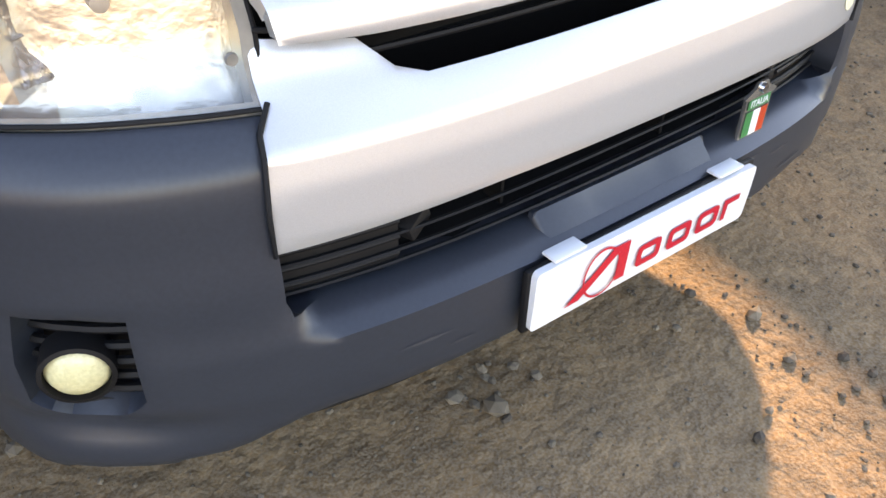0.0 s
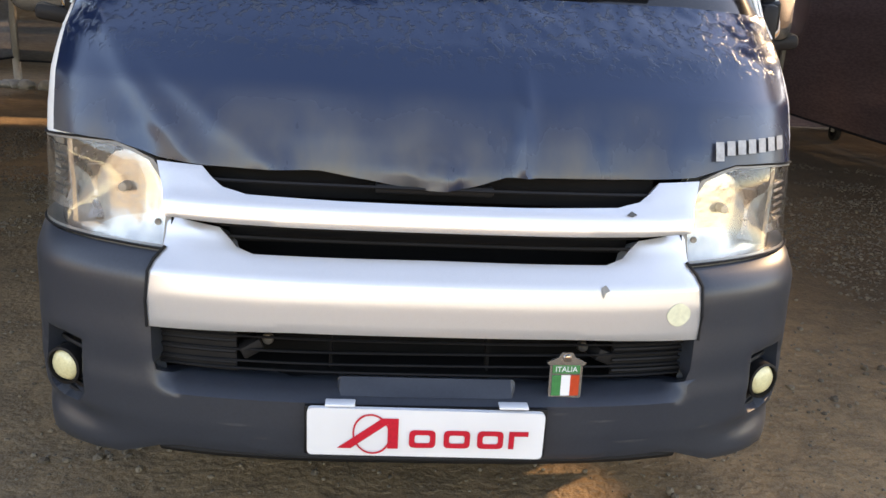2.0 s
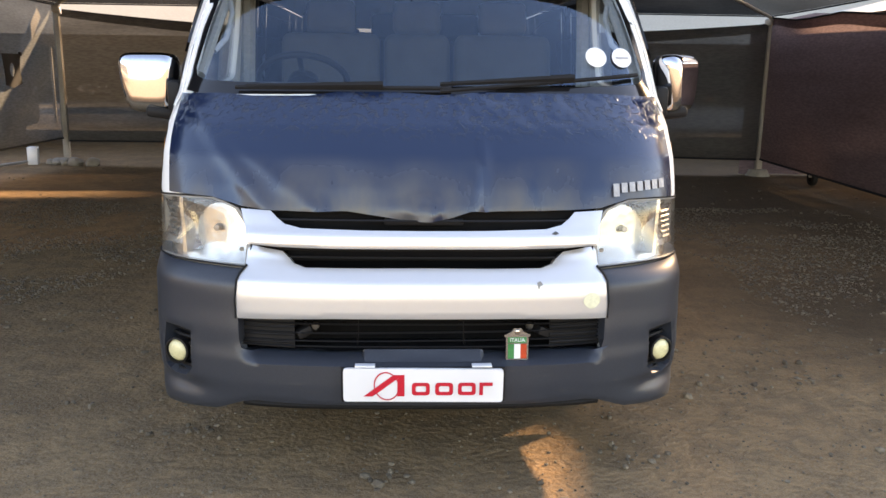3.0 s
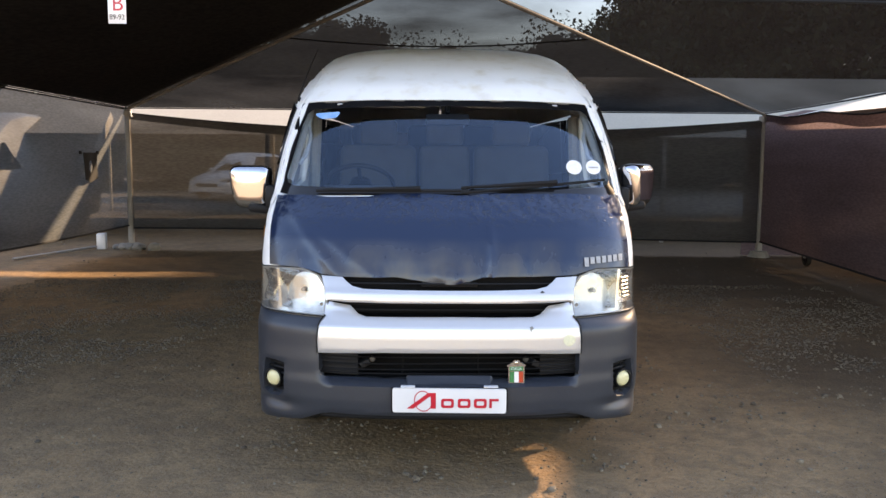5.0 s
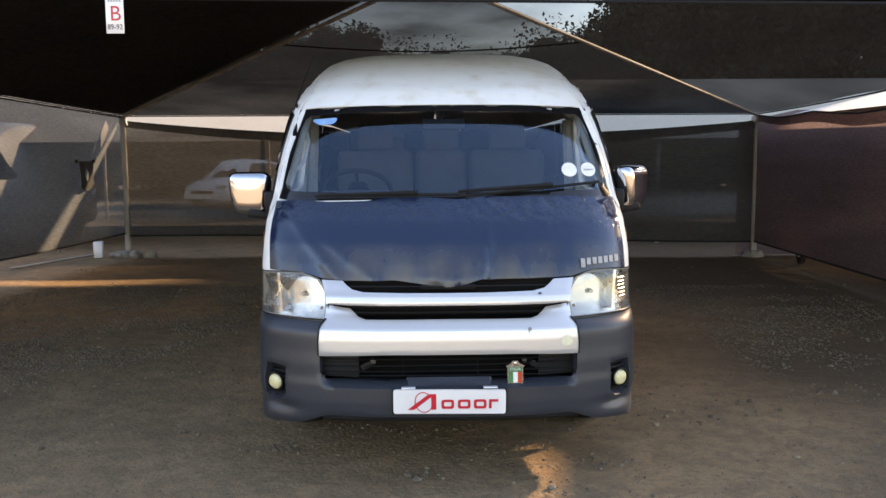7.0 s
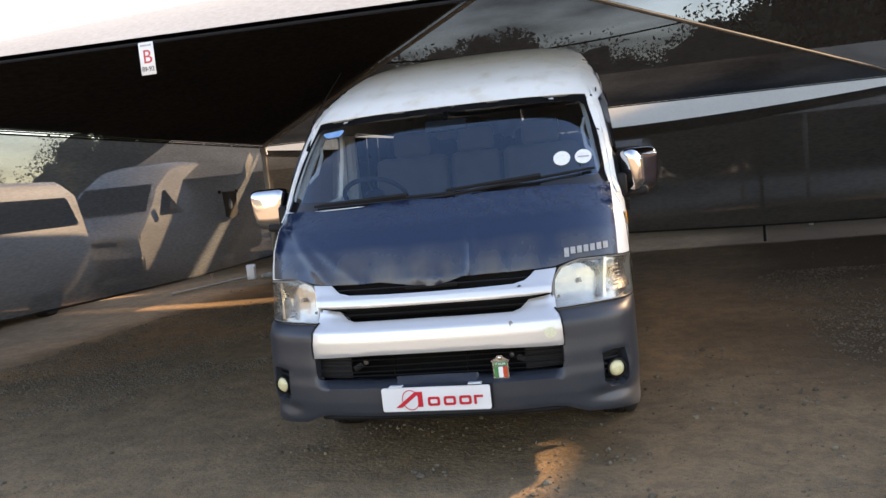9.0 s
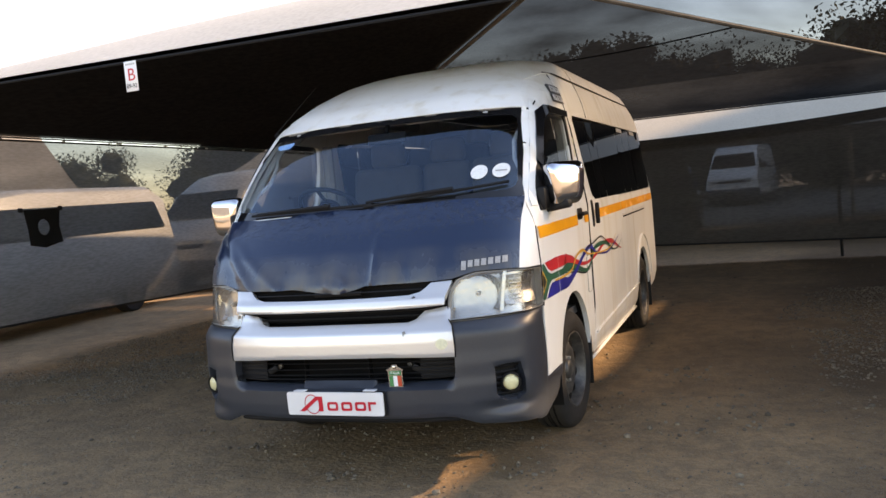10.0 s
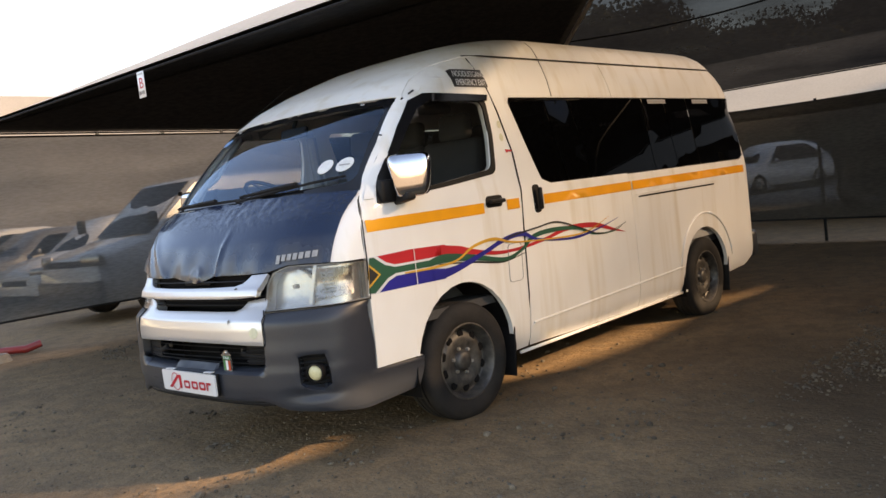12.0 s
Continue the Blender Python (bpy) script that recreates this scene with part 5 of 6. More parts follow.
for y in (3.72, 4.5):
    st = part("window_sticker", patch([[(y, 1.785), (y + .30, 1.785), (y + .30, 1.82), (y, 1.82)]], (0.1, 0.04), on_side(1, .003), 0), M["grey_print"], van)
for z in (1.66, 1.58):
    part("rust_mark", patch([[(1.79 + .02 * math.cos(a) + .0 * z, z + .025 * math.sin(a)) for a in np.linspace(0, 6.28, 9)[:-1]]], (0.03, 0.03), on_side(1, .003), 0), M["pale_sticker"], cab)
part("paint_scrape", patch([[(1.80, 1.505), (1.87, 1.50), (1.865, 1.488), (1.83, 1.49), (1.815, 1.482)]], (0.03, 0.03), on_side(1, .0035), 0), M["red"], van)


# scuffs on the bumper
for x, z, w in ((-.42, .43, .05), (-.36, .40, .03), (.40, .455, .04), (.47, .40, .06), (.66, .42, .03), (.30, .475, .03)):
    lp = [(x + w * math.cos(a) * (.7 + .3 * math.sin(3 * a)), z + .004 * math.sin(a)) for a in np.linspace(0, 2 * math.pi, 14)[:-1]]
    part("scuff", patch([lp], (0.02, 0.01), lambda u, v: (u, bumper_face(s_of("f", u, v), v)[1] - .0012, v), 0), M["scuff"], bmp)


# ---- ground: one sheet to the horizon, finer near by ----
def ground_z(x, y):
    d = max(abs(x), abs(y - 3))
    k = max(0.0, min(1.0, (14 - d) / 4))
    return k * (0.018 * noise.noise((x * .6, y * .6, .3)) + 0.008 * noise.noise((x * 2.7, y * 2.7, 1.3)))


def ruts(x, y):
    """Tyre marks in front of the bumper."""
    if -2.5 < y < 0.9 and .05 < x < .75:
        return -0.004 + 0.004 * math.sin(x * 95)
    # soft hollows under the tyres
    return -0.016 * sum(math.exp(-((abs(x) - .82) / .3) ** 2 - ((y - c) / .4) ** 2) for c in (1.25, 4.40))


coords_x = [-900, -300, -120, -60, -35, -22] + list(np.arange(-15, -3, .5)) + list(np.arange(-3, 3, .12)) + list(np.arange(3, 15, .5)) + [22, 35, 60, 120, 300, 900]
coords_y = [-900, -300, -120, -60, -35, -20] + list(np.arange(-12, -2, .5)) + list(np.arange(-2, 4, .12)) + list(np.arange(4, 16, .5)) + [22, 35, 60, 120, 300, 900]
gm = bmesh.new()
gv = [[gm.verts.new((x, y, ground_z(x, y) + ruts(x, y))) for x in coords_x] for y in coords_y]
for a, b in zip(gv, gv[1:]):
    for k in range(len(coords_x) - 1):
        gm.faces.new((a[k], a[k + 1], b[k + 1], b[k]))
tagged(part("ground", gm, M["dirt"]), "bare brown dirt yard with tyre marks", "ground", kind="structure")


def stones(name, places, material, label):
    """Loose stones, joined."""
    verts, faces = [], []
    ico = bmesh.new()
    bmesh.ops.create_icosphere(ico, subdivisions=1, radius=1)
    base = [v.co.copy() for v in ico.verts]
    tris = [[v.index for v in f.verts] for f in ico.faces]
    ico.free()
    for x, y, r in places:
        i0 = len(verts)
        rot = Euler((random.random() * 6, random.random() * 6, random.random() * 6)).to_matrix()
        sq = Vector((random.uniform(.7, 1.3), random.uniform(.7, 1.3), random.uniform(.5, .9)))
        z = ground_z(x, y) + r * .25
        for b in base:
            q = rot @ (b * random.uniform(.8, 1.15))
            verts.append((x + q.x * sq.x * r, y + q.y * sq.y * r, z + q.z * sq.z * r))
        faces += [[i0 + i for i in t] for t in tris]
    me = bpy.data.meshes.new(name)
    me.from_pydata(verts, [], faces)
    me.materials.append(material)
    return tagged(new(name, me), label, "stones", kind="stuff")


spots = []
for _ in range(1600):
    x, y = random.uniform(-5.2, 5.5), random.uniform(-2.6, 10)
    spots.append((x, y, abs(random.gauss(0, .006)) + .003))
WEST_BED = [(-2.94, 1.7), (-2.66, 2.2), (-2.18, 2.86), (-1.75, 3.8), (-1.8, 4.6), (-2.1, 6.6), (-4.9, 6.6), (-5.2, 2.0), (-4.2, 1.5)]
EAST_BED = [(2.0, 4.6), (2.35, 3.7), (2.25, 2.35), (2.4, 1.9), (2.85, 2.0), (3.3, 2.25), (4.5, 2.5), (4.6, 6.2), (2.6, 6.4)]
for bed, count in ((WEST_BED, 21000), (EAST_BED, 13000)):
    xs, ys = [p[0] for p in bed], [p[1] for p in bed]
    for _ in range(count):
        x, y = random.uniform(min(xs), max(xs)), random.uniform(min(ys), max(ys))
        w = noise.noise((x * 1.3, y * 1.3, 5.0))
        if in_loop(x + .18 * noise.noise((x * 3, y * 3, .5)), y + .18 * noise.noise((x * 3, y * 3, 7.5)), bed) and w > -.35 + .25 * random.random():
            spots.append((x, y, abs(random.gauss(0, .0045)) + .004))
for _ in range(9000):
    spots.append((random.uniform(-2.4, 4.5), random.uniform(-2.2, 1.8), abs(random.gauss(0, .0028)) + .0015))
for _ in range(75):
    # scattered handfuls of clods
    cx, cy, cr = random.uniform(-2.6, 3.8), random.uniform(-1.8, 2.6), random.uniform(.08, .3)
    for _ in range(random.randint(5, 14)):
        spots.append((random.gauss(cx, cr), random.gauss(cy, cr * .5), abs(random.gauss(0, .007)) + .005))
stones("gravel", spots, M["gravel"], "loose grey gravel and stones on the dirt")

# ---- the shade-net carport ----
FL, FR, BL, BRR, APEX = Vector((-5.7, 1.0, 2.50)), Vector((4.54, 1.0, 2.395)), Vector((-5.0, 10.0, 2.29)), Vector((5.04, 9.25, 2.23)), Vector((-.06, 5.3, 3.50))


def tri_sheet(a, b, c, n, sag, lift=0.0, light_slit=None, drop=0.0):
    """A net panel between two eave corners and the top, hanging a little."""
    bm = bmesh.new()
    rows = []
    for i in range(n + 1):
        t = i / n
        row = []
        for j in range(n - i + 1):
            u = j / (n - i) if n > i else 0
            te = light_slit(u) if light_slit and i == 0 else t
            p = (a * (1 - u) + b * u) * (1 - te) + c * te
            w = 27 * t * (1 - t) * (1 - t) * (u * (1 - u))
            row.append(bm.verts.new(p - Vector((0, 0, sag * w - lift + drop * 4 * u * (1 - u) * (1 - t) ** 6))))
        rows.append(row)
    for i in range(n):
        for j in range(len(rows[i + 1])):
            bm.faces.new((rows[i][j], rows[i][j + 1], rows[i + 1][j]))
            if j + 1 < len(rows[i + 1]):
                bm.faces.new((rows[i][j + 1], rows[i + 1][j + 1], rows[i + 1][j]))
    bmesh.ops.recalc_face_normals(bm, faces=bm.faces[:])
    return bm


port = thing("shade_net_carport", "pyramid shade-net carport with black underside and beige top", "carport", kind="structure")
for a, b in ((FL, FR), (BL, FL), (FR, BRR)):
    if a is FR:
        # its lower edge follows the eave cable, with an added slit that throws sun dashes on the doors
        slit = lambda u: .005 * max(0.0, 1 - ((u - .60) / .065) ** 4) if abs(u - .60) < .065 else 0.0
        part("roof_net", tri_sheet(a, b, APEX, 40, .05, 0, slit, .05), M["roof_east"], port, "black net panel with trees dimly seen through it")
        continue
    part("roof_net", tri_sheet(a, b, APEX, 14, .05), M["roof_in"], port, "black net underside")
    part("roof_cloth", tri_sheet(a, b, APEX, 14, .05 if a is BL else -.20, .025), M["roof_out"], port, "beige outer cloth")
part("roof_net", tri_sheet(BRR, BL, APEX, 14, .05), M["roof_back"], port, "thin see-through black net")
for a in (FL, FR, BL, BRR):
    part("hip_tube", tube([a - Vector((0, 0, .03)), APEX - Vector((0, 0, .03))], .025 if a.y > 5 else .012), M["pole" if a.y > 5 else "hem"], port)
for a, b in ((FL, FR), (BL, FL), (FR, BRR), (BRR, BL)):
    n = 14
    part("eave_hem", tube([a + (b - a) * (k / n) - Vector((0, 0, .012 + (.05 * 4 * k / n * (1 - k / n) if a is FR else 0))) for k in range(n + 1)], .010, 6), M["hem"], port)
# seam across the back panel
q0, q1 = BL.lerp(APEX, .62), BRR.lerp(APEX, .62)
part("seam", tube([q0.lerp(q1, k / 12) - Vector((0, 0, .03 + .10 * math.sin(math.pi * k / 12))) for k in range(13)], .010, 6), M["hem"], port)
for k in range(9):
    p = BL.lerp(FL, .12 + .09 * k)
    part("eave_tie", box((.012, .05, .012), (p.x + .01, p.y, p.z - .03), (0, 0, 0), .003), M["plate"], port)
# poles
for p, lean in ((BL, 0), (BRR, 0), (FL, 0), (FR, 0)):
    pl = part("pole", box((.085, .085, p.z - .05), (p.x, p.y, (p.z - .05) / 2), (0, 0, 0), .012), M["pole"], port, "galvanised square pole")
    part("bracket", box((.13, .13, .10), (p.x, p.y, p.z - .09), (0, 0, 20), .015), M["pole"], pl)
    part("turnbuckle", tube([(p.x + .06, p.y - .05, p.z - .06), (p.x + .10, p.y - .09, p.z - .16)], .012), M["plate"], pl)
    part("footing", lathe([(0, .10), (.13, .09), (.16, .03), (.18, -.02)], 10, pose(p.x, p.y, 0)), M["concrete"], pl)
for k in range(9):
    a = random.uniform(0, 6.28)
    r = random.uniform(.22, .5)
    bm = bmesh.new()
    bmesh.ops.create_icosphere(bm, subdivisions=2, radius=random.uniform(.05, .12))
    for v in bm.verts:
        v.co *= 1 + .35 * noise.noise(v.co * 12 + Vector((k, 0, 0)))
        v.co.z *= .7
    bmesh.ops.translate(bm, vec=(BL.x + r * math.cos(a) + .15, BL.y - abs(r * math.sin(a)) * .6, .04), verts=bm.verts)
    tagged(part("rubble_stone", bm, M["concrete"]), "broken grey concrete lump at the pole foot", "rubble", "rubble by the pole")


def wall_sheet(a, b, top, low, nu=24, nv=8, wave=.03):
    """A hanging net between two feet a and b; top(u) and low(u) give its edges."""
    bm = bmesh.new()
    rows = []
    nrm = Vector((-(b - a).y, (b - a).x, 0)).normalized()
    for j in range(nv + 1):
        rows.append([])
        for i in range(nu + 1):
            u, v = i / nu, j / nv
            z = low(u) + (top(u) - low(u)) * v
            p = a.lerp(b, u)
            off = wave * math.sin(math.pi * v) * noise.noise((u * 5, v * 1.2, 2.1 + a.x))
            rows[-1].append(bm.verts.new((p.x + nrm.x * off, p.y + nrm.y * off, z)))
    for r0, r1 in zip(rows, rows[1:]):
        for i in range(nu):
            bm.faces.new((r0[i], r0[i + 1], r1[i + 1], r1[i]))
    return bm


def net_wall(name, a, b, top, low, material, label, fold=0.0):
    ob = tagged(part(name, wall_sheet(a, b, top, low), material), label, "net wall", kind="structure")
    part("hem", tube([(*a.lerp(b, u).xy, low(u)) for u in np.linspace(0, 1, 20)], .014, 6), M["hem"], ob)
    part("hem", tube([(*a.lerp(b, u).xy, top(u)) for u in np.linspace(0, 1, 20)], .012, 6), M["hem"], ob)
    if fold:
        part("fold", wall_sheet(a + Vector((.01, -.02, 0)), b + Vector((.01, -.02, 0)), lambda u: top(u), lambda u: top(u) - fold * (.6 + .4 * math.sin(3 * u)), 20, 2, .0), material, ob)
    return ob


G = lambda v: Vector((v.x, v.y, 0))
LW = net_wall("wall_west", G(FL) + Vector((-.02, -.3, 0)), G(BL) + Vector((-.02, 0, 0)), lambda u: 2.46 - .20 * u, lambda u: .42 - .05 * u + .02 * math.sin(7 * u), M["net_left"], "grey see-through shade-net side wall")
BW_ = net_wall("wall_north", G(BL), G(BRR), lambda u: 2.20 - .24 * (1 - (2 * u - 1) ** 2) + (-.09) * u, lambda u: .34 - .08 * u + .03 * math.sin(5 * u), M["net_back"], "dark brown-grey shade-net back wall", .16)
net_wall("wall_east", G(BRR), G(FR), lambda u: 2.20 + .18 * u - .11 * min(1, u / .12) * max(0, min(1, (.6 - u) / .2)) - .22 * math.sin(math.pi * max(0, (u - .27) / .73)) + .22 * math.exp(-((u - .635) / .075) ** 4), lambda u: .24, M["net_right"], "red-brown shade-net side wall", .14)
for u in (.235, .52, .80):
    p = G(BL).lerp(G(BRR), u)
    part("net_pole", tube([(p.x, p.y + .06, 0), (p.x, p.y + .06, 1.95)], .022), M["pole" if u < .3 else "hem"], BW_)
# sunlit diagonal brace behind the west net
part("brace", box((.02, .17, 2.75), (-5.32, 9.15, 1.24), (-48, 0, 0), .004), M["roof_out"], LW, "pale canvas strap")
# torn black mesh bag hung on the west net
bag = thing("mesh_bag", "black mesh bag tied to the shade net", "bag", at=(-5.05, 8.55, 1.56, 0, 0, 86))
part("mesh", patch([[(-.25, 0), (.25, 0), (.22, -.2), (.25, -.38), (0, -.43), (-.21, -.39), (-.22, -.2)], [(.09 * math.cos(a), -.2 + .09 * math.sin(a)) for a in np.linspace(0, 6.28, 15)[:-1]]], (.06, .06), lambda u, v: (u, -.02 + .02 * math.sin(9 * u), v), .006), M["hem"], bag)
for x in (-.26, .26):
    part("tie", box((.05, .03, .05), (x, 0, .0), (0, 0, 0), .01), M["hem"], bag)

copy_thing(bag, pose(-5.46, 3.62, 1.64, 0, 0, 86))

# bay sign on the front eave
zs = lambda x: 2.50 + (x + 5.7) / 10.32 * (-.09)
sg = thing("bay_sign", "white bay sign with red letter and dark numbers", "sign", at=(-1.805, .985, zs(-1.8) - .015, 0, 0, 0))
part("board", box((.098, .004, .196), (0, 0, -.098), (0, 0, 0), .001), M["plate"], sg)
text_mesh("letter", "B", .115, pose(.004, -.004, -.092, 90, 0, 0), M["print_red"], sg)
text_mesh("numbers", "89-92", .04, pose(0, -.004, -.162, 90, 0, 0), M["ink"], sg, .9)
for k in range(5):
    part("print_bar", box((.011, .001, .010), (-.03 + .015 * k, -.003, -.02)), M["grey_print"], sg)

# neighbouring carports: a long beige roof behind, one to the east, one to the west row
def gable(name, x0, x1, y0, y1, ze, zr, label, cloth):
    ym = (y0 + y1) / 2
    bm = bmesh.new()
    nx = 12
    rows = []
    for y, z in ((y0, ze), ((y0 + ym) / 2, (ze + zr) / 2 - .04), (ym, zr), ((y1 + ym) / 2, (ze + zr) / 2 - .04), (y1, ze)):
        rows.append([bm.verts.new((x0 + (x1 - x0) * k / nx, y, z)) for k in range(nx + 1)])
    for a, b in zip(rows, rows[1:]):
        for k in range(nx):
            bm.faces.new((a[k], a[k + 1], b[k + 1], b[k]))
    ob = tagged(part(name, bm, cloth), label, "carport roof", kind="structure")
    for x in np.linspace(x0 + .3, x1 - .3, 4):
        for y in (y0 + .1, y1 - .1):
            part("pole", tube([(x, y, 0), (x, y, ze)], .04), M["pole"], ob)
    return ob


gable("carport_roof_north", -9.0, 30.0, 11.3, 19.0, 1.90, 3.3, "long beige shade roof of the next row", M["roof_far"])
gable("carport_roof_west", -30.0, 19.0, -3.6, 3.6, 1.5, 6.4, "long grey shade roof across the yard", M["roof_west"]).matrix_world = pose(-27, 5, 0, 0, 0, 90)
E1, E2 = Vector((5.15, 1.0, 2.10)), Vector((15.5, 1.0, 2.45))
E3, E4, E5 = Vector((5.45, 9.2, 2.18)), Vector((15.5, 9.2, 2.12)), Vector((10.2, 5.2, 3.5))
east = thing("carport_east", "neighbouring beige shade-net carport", "carport", kind="structure")
for a, b in ((E1, E2), (E2, E4), (E4, E3), (E3, E1)):
    part("roof_cloth", tri_sheet(a, b, E5, 10, .05), M["roof_out"], east)
for p in (E2, E4):
    part("pole", tube([(p.x, p.y, 0), p], .04), M["pole"], east)


part("back_net", wall_sheet(Vector((4.78, 9.3, 0)), Vector((15.5, 9.3, 0)), lambda u: 2.08 + .20 * min(1, u / .08), lambda u: .02), M["net_right"], east)
part("side_net", wall_sheet(Vector((15.5, 1.0, 0)), Vector((15.5, 9.3, 0)), lambda u: 2.2, lambda u: .05), M["net_right"], east)


# ---- vehicles beyond the nets ----
def lofted(sections, material, name, parent, label=""):
    """A body skinned over cross-sections: (y, half width, low z, top z, top half width)."""
    bm = bmesh.new()
    rows = []
    for y, w, z0, z1, wt in sections:
        prof = [(-w * .92, z0), (-w, z0 + .12), (-w, z0 + (z1 - z0) * .45), (-wt - (w - wt) * .5, z0 + (z1 - z0) * .72), (-wt, z1 - .06), (-wt * .86, z1), (0, z1 + .015),
                (wt * .86, z1), (wt, z1 - .06), (wt + (w - wt) * .5, z0 + (z1 - z0) * .72), (w, z0 + (z1 - z0) * .45), (w, z0 + .12), (w * .92, z0)]
        rows.append([bm.verts.new((x, y, z)) for x, z in prof])
    for a, b in zip(rows, rows[1:]):
        for k in range(len(a) - 1):
            bm.faces.new((a[k], b[k], b[k + 1], a[k + 1]))
    bm.faces.new(rows[0])
    bm.faces.new(rows[-1][::-1])
    bmesh.ops.recalc_face_normals(bm, faces=bm.faces[:])
    return part(name, bm, material, parent, label)


def simple_wheel(parent, x, y, r, sd):
    m = pose(x, y, r, 0, 90 * sd, 0)
    w = part("wheel", lathe([(r * .6, -.09), (r * .9, -.1), (r, -.07), (r, .07), (r * .9, .1), (r * .6, .09)], 28, m), M["rubber"], parent)
    part("rim", lathe([(r * .62, .085), (r * .58, .06), (r * .3, .07), (0, .075)], 20, m), M["lamp_house"], w)
    for k in range(5):
        a = 2 * math.pi * k / 5
        part("spoke", box((r * .5, .05, .02), (0, 0, 0), (0, 0, 0), .006), M["chrome"], w).matrix_local = m @ pose(r * .32 * math.cos(a), r * .32 * math.sin(a), .09, 0, 0, math.degrees(a))


def far_van(at, paint, label, nosed=False):
    v = thing("parked_minibus", label, "minibus", "vehicles behind the nets", at=at)
    if nosed:
        lofted([(0, .80, .34, .80, .74), (.08, .90, .28, .93, .80), (.5, .94, .26, 1.05, .84), (.95, .95, .26, 1.16, .86), (1.3, .95, .26, 1.50, .80), (1.85, .95, .26, 1.93, .76), (2.4, .95, .26, 1.99, .74), (5.0, .95, .26, 1.98, .74), (5.3, .93, .28, 1.8, .76), (5.4, .88, .32, 1.1, .82)], paint, "body", v)
    else:
        lofted([(0, .80, .32, .95, .80), (.06, .90, .28, 1.0, .86), (.25, .93, .26, 1.10, .86), (.62, .94, .26, 1.38, .82), (1.1, .94, .26, 1.86, .78), (1.7, .94, .26, 2.15, .74), (2.4, .94, .26, 2.26, .72), (5.0, .94, .26, 2.24, .72), (5.4, .92, .28, 2.0, .76), (5.48, .88, .32, 1.2, .82)], paint, "body", v)
    y0, z0, dy, dz = (.93, 1.17, .86, .72) if nosed else (.56, 1.36, .52, .48)
    part("windscreen", patch([[(-.78, 0), (.78, 0), (.68, 1), (-.68, 1)]], (.2, .2), lambda u, t: (u, y0 + dy * t - .02 + .06 * u * u, z0 + dz * t + .012), 0), M["tint"], v)
    for sd in (1, -1):
        part("side_window", patch([rounded([(1.35 if nosed else .9, 1.28), (1.75 if nosed else 1.2, 1.72), (5.0, 1.72), (5.1, 1.28)], .06)], (.3, .2), lambda y, z: (sd * (.915 - .14 * max(0, (z - 1.2) / .6) + .012), y, z), 0, flip=sd < 0), M["tint"], v)
        part("headlight", box((.34, .16, .18), (sd * .70, .10, .90), (0, 0, 22 * sd), .04), M["lamp_house"], v)
        part("mirror", box((.14, .10, .22), (sd * 1.06, .88, 1.38), (0, 0, 0), .03), M["black"], v)
        simple_wheel(v, sd * .84, .95 if nosed else 1.25, .325, sd)
        simple_wheel(v, sd * .84, 4.1 if nosed else 4.35, .325, sd)
    part("bumper", box((1.86, .14, .34), (0, .05, .45), (0, 0, 0), .05), M["bumper"], v)
    part("grille", box((1.0, .05, .10), (0, .02, .86), (0, 0, 0), .02), M["black"], v)
    return v


def far_car(at, paint, label, height=1.48):
    v = thing("parked_car", label, "car", "vehicles behind the nets", at=at)
    h = height
    lofted([(0, .70, .30, .62, .66), (.08, .82, .24, .74, .74), (.5, .88, .22, .88, .78), (1.1, .89, .22, .98, .80), (1.75, .89, .22, h - .06, .62), (2.2, .89, .22, h, .60), (3.0, .89, .22, h - .02, .60), (3.6, .88, .24, h - .14, .62), (4.1, .84, .30, 1.02, .70), (4.2, .76, .36, .80, .66)], paint, "body", v)
    part("windscreen", patch([[(-.70, 0), (.70, 0), (.55, 1), (-.55, 1)]], (.2, .2), lambda u, t: (u, 1.12 + .62 * t - .02 + .07 * u * u, 1.0 + (h - 1.08) * t), 0), M["tint"], v)
    for sd in (1, -1):
        part("side_window", patch([rounded([(1.35, .98), (1.85, h - .14), (3.1, h - .14), (3.7, 1.0)], .06)], (.3, .2), lambda y, z: (sd * (.89 - .5 * max(0, z - .95) + .012), y, z), 0, flip=sd < 0), M["tint"], v)
        part("headlight", box((.30, .22, .13), (sd * .66, .16, .70), (0, 0, 25 * sd), .04), M["lamp_house"], v)
        part("mirror", box((.12, .09, .12), (sd * 1.0, 1.45, 1.02), (0, 0, 0), .03), paint, v)
        simple_wheel(v, sd * .80, .78, .31, sd)
        simple_wheel(v, sd * .80, 3.35, .31, sd)
    part("grille", box((.9, .05, .12), (0, .02, .52), (0, 0, 0), .02), M["black"], v)
    return v


far_van((-8.1, 2.9, 0, 0, 0, 2), M["car_white"], "white minibus with a short bonnet behind the grey net", True)
far_van((-8.0, 9.15, 0, 0, 0, 2), M["car_white_shaded"], "white minibus in line behind the grey net, greyed for shade")
far_car((-11.9, 3.6, 0, 0, 0, 6), M["car_white"], "white hatchback parked beyond the net", 1.58)
far_car((-14.8, 3.4, 0, 0, 0, 6), M["car_grey"], "grey saloon parked beyond the net")
far_car((-17.8, 3.6, 0, 0, 0, 6), M["car_white"], "white saloon parked beyond the net", 1.6)
far_van((1.1, 28.0, 0, 0, 0, -8), M["car_white"], "white minibus parked far behind the net")
far_car((-7.5, 24.0, 0, 0, 0, -25), M["car_white"], "white estate car far behind the net", 1.6)
far_car((-6.6, 30.0, 0, 0, 0, 30), M["car_grey"], "grey car far behind the net", 1.6)
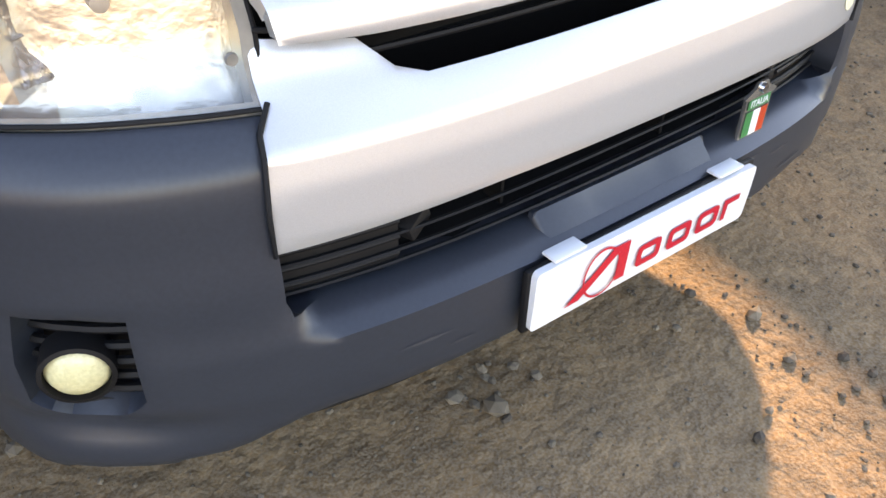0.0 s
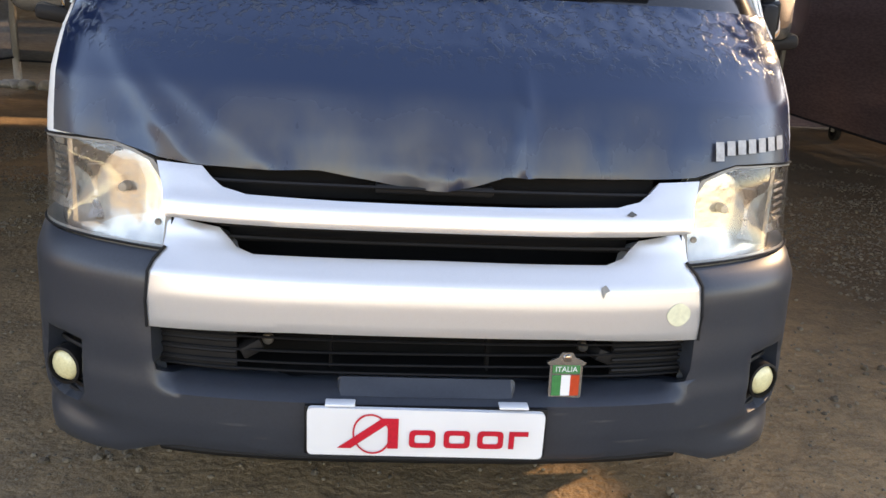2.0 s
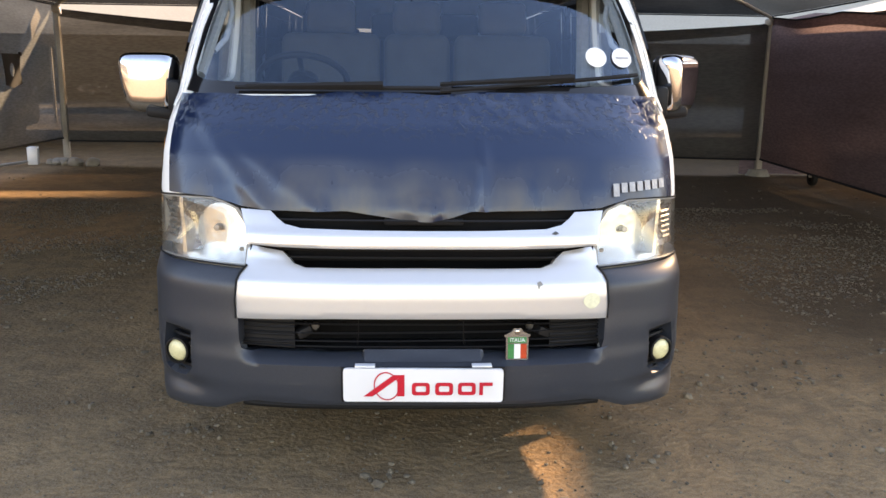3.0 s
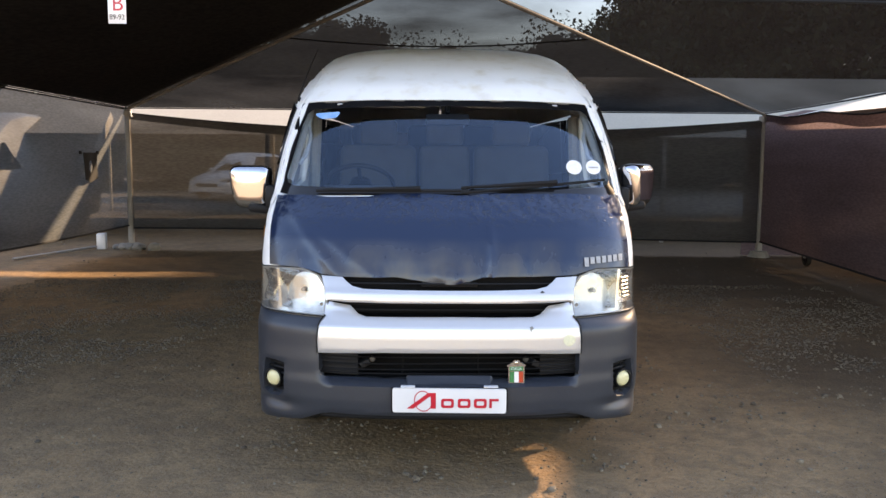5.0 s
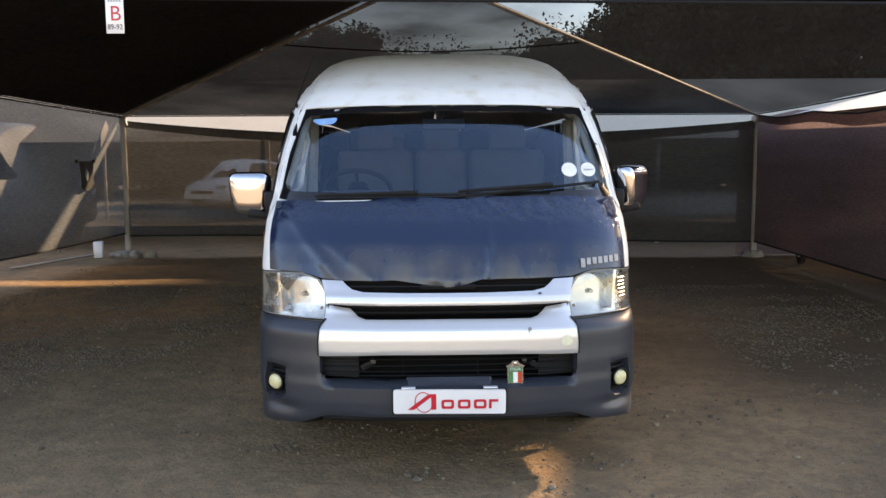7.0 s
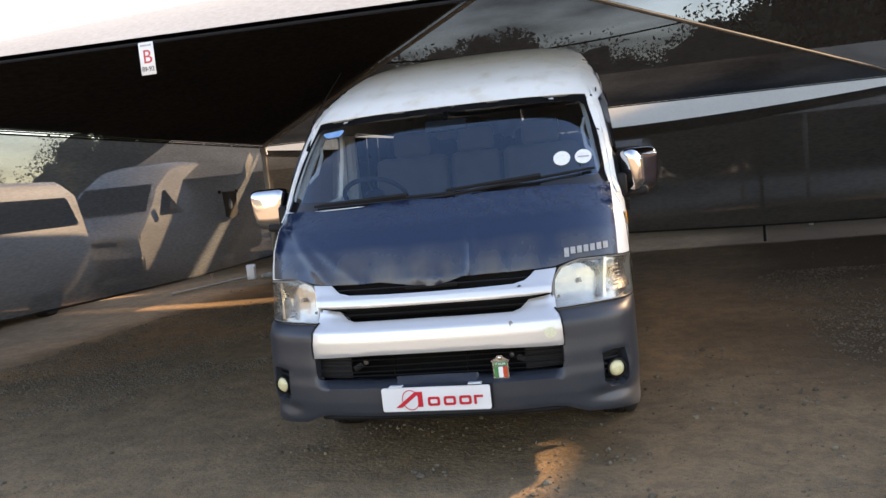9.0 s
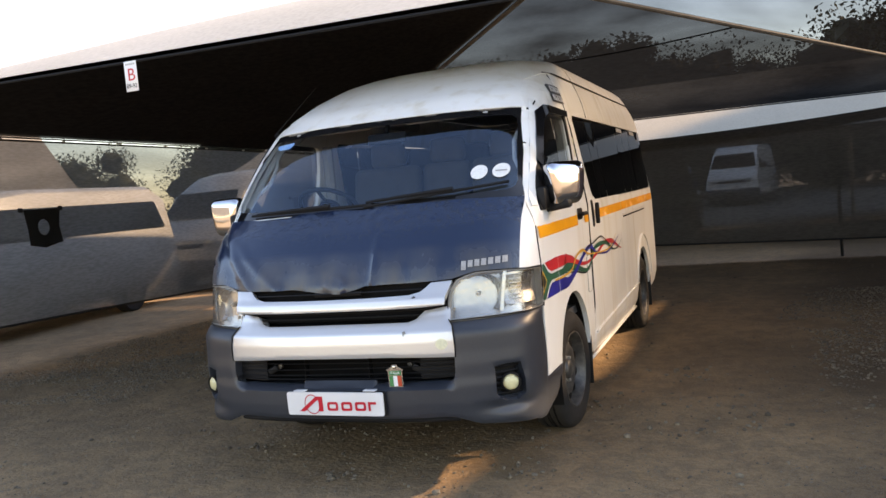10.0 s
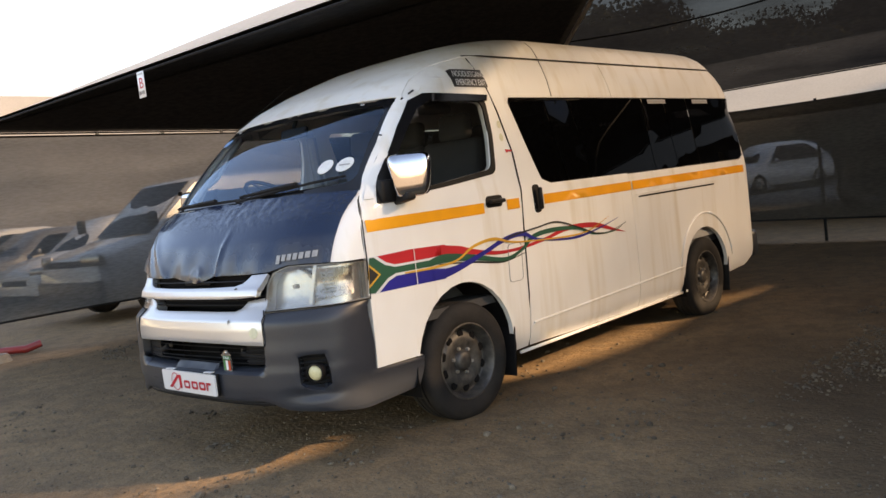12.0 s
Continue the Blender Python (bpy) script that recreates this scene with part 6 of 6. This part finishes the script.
far_car((-0.2, 14.2, 0, 0, 0, 0), M["car_grey"], "dark off-road car in the shade behind the back net", 1.85)

# red trailer behind the east net
tr = thing("trailer", "red box trailer with jockey wheel behind the net", "trailer", at=(6.45, 4.4, 0, 0, 0, -1))
part("box_body", box((1.7, 3.4, 1.35), (0, 0, 1.15), (0, 0, 0), .05), M["car_red"], tr)
part("drawbar", tube([(-.5, 1.7, .42), (-1.2, 3.4, .36)], .035), M["car_red"], tr)
part("drawbar", tube([(.5, 1.7, .42), (-1.2, 3.4, .36)], .035), M["car_red"], tr)
for sd in (1, -1):
    simple_wheel(tr, sd * .9, 0, .31, sd)
jw = part("jockey_wheel", lathe([(.05, -.03), (.10, -.03), (.11, 0), (.10, .03), (.05, .03)], 20, pose(-1.2, 3.75, .11, 0, 90, 0)), M["rubber"], tr)
part("fork", box((.10, .03, .22), (-1.2, 3.75, .22), (0, 0, 0), .01), M["pole"], jw)
part("frame_rail", tube([(-1.0, 3.5, .22), (-1.02, 1.9, .21), (-.98, -1.6, .20)], .022), M["pole"], tr)
part("stem", tube([(-1.2, 3.75, .2), (-1.2, 3.75, .75)], .025), M["pole"], tr)

# white post, pipe and kerb rod at the west net
tagged(part("white_post", box((.14, .14, .26), (-5.45, 9.9, .13), (0, 0, 10), .012), M["plate"]), "short white post by the net wall", "post")
rod = tagged(part("metal_rod", tube([(-6.1, 8.3, .03), (-5.5, 9.8, .05)], .02), M["pole"]), "loose pale rod on the dirt", "rod")
tagged(part("red_cylinder", tube([(-6.3, 1.1, .05), (-6.15, 1.25, .06), (-6.0, 1.45, .05), (-5.95, 1.6, .09)], .045, 10), M["car_red"]), "red cylinder lying on the dirt", "cylinder")


# ---- trees ----
def tree(x, y, h, spread, seed):
    rnd = random.Random(seed)
    t = thing("tree", "dark green broadleaf tree beyond the yard", "tree", "trees beyond the yard", at=(x, y, 0, 0, 0, rnd.uniform(0, 360)))
    tr_ = tube([(0, 0, -.1), (.1, 0, h * .25), (0, .12, h * .5), (.1, .1, h * .8)], [.03 * h, .024 * h, .016 * h, .005 * h], 8)
    limbs = []
    for k in range(9):
        a, z0 = rnd.uniform(0, 6.28), h * rnd.uniform(.25, .6)
        r = spread * rnd.uniform(.5, .95)
        end = (r * math.cos(a), r * math.sin(a), z0 + h * rnd.uniform(.1, .35))
        tube([(0, .05, z0), (end[0] * .5, end[1] * .5, (z0 + end[2]) / 2 + .2), end], [.010 * h, .007 * h, .003 * h], 6, tr_)
        limbs.append(end)
    part("trunk", tr_, M["bark"], t)
    verts, faces = [], []
    cents = [(Vector(e), spread * rnd.uniform(.28, .5)) for e in limbs] + [(Vector((rnd.gauss(0, spread * .3), rnd.gauss(0, spread * .3), h * rnd.uniform(.55, .92))), spread * rnd.uniform(.25, .45)) for _ in range(9)] + [(Vector((rnd.gauss(0, spread * .55), rnd.gauss(0, spread * .55), h * rnd.uniform(.10, .45))), spread * rnd.uniform(.35, .5)) for _ in range(7)]
    gen = np.random.default_rng(seed)
    n = 1500
    for c, r in cents:
        d = gen.normal(size=(n, 3)) * (1, 1, .8)
        p = np.array(c) + d / np.linalg.norm(d, axis=1)[:, None] * r * gen.uniform(.35, 1.25, (n, 1))
        a, b = gen.normal(size=(n, 3)), gen.normal(size=(n, 3))
        a /= np.linalg.norm(a, axis=1)[:, None]
        b -= a * (a * b).sum(1)[:, None]
        b /= np.linalg.norm(b, axis=1)[:, None]
        size = gen.uniform(.06, .18, (n, 1)) * h / 8
        q = np.stack((p - a * size, p - b * size * .5, p + a * size, p + b * size * .5), 1).reshape(-1, 3)
        i0 = len(verts)
        verts += q.tolist()
        faces += [(i0 + 4 * k, i0 + 4 * k + 1, i0 + 4 * k + 2, i0 + 4 * k + 3) for k in range(n)]
    ico = bmesh.new()
    bmesh.ops.create_icosphere(ico, subdivisions=2, radius=1)
    ico.verts.index_update()
    for c, r in cents:
        i0 = len(verts)
        verts += [c + v.co * r * (.62 + .5 * noise.noise(v.co * 1.9 + c)) for v in ico.verts]
        faces += [[i0 + v.index for v in f.verts] for f in ico.faces]
    ico.free()
    me = bpy.data.meshes.new("crown")
    me.from_pydata(verts, [], faces)
    me.materials.append(M["leaf"])
    cr = new("crown", me)
    cr.parent = t


seed = 10
for az, el, d, sp in ((-46, 3.6, 60, 3.4), (-43.5, 4.4, 58, 3.2), (-33, 4.0, 55, 4.5), (-30.5, 8.8, 42, 4.0), (-26.5, 9.6, 44, 4.2), (-22.5, 8.6, 46, 4.0), (-18.5, 7.6, 44, 4.2), (-16, 8.0, 40, 3.4), (-12, 7.8, 44, 4.4), (-8.6, 9.4, 42, 2.4), (-5.5, 6.8, 46, 4.2),
                      (-1, 6.2, 48, 4.5), (4, 5.8, 50, 4.5), (9, 8.2, 48, 4.5), (13, 11.0, 46, 4.8), (17, 13.5, 45, 5.0), (21, 14.5, 44, 5.0), (26, 15.0, 42, 5.0), (31, 14.0, 44, 5.0), (-57, 2.0, 90, 4.5), (-68, 1.8, 95, 4.5), (-80, 1.9, 95, 4.6)):
    seed += 1
    tree(1.5 + d * math.sin(radians(az)), -3.5 + d * math.cos(radians(az)), 1.4 + d * math.tan(radians(el)), sp, seed)
# unseen tall north-east tree, added to break the sun over the carport's back
tree(20.97, 22.6, 12.8, 2.4, 91)
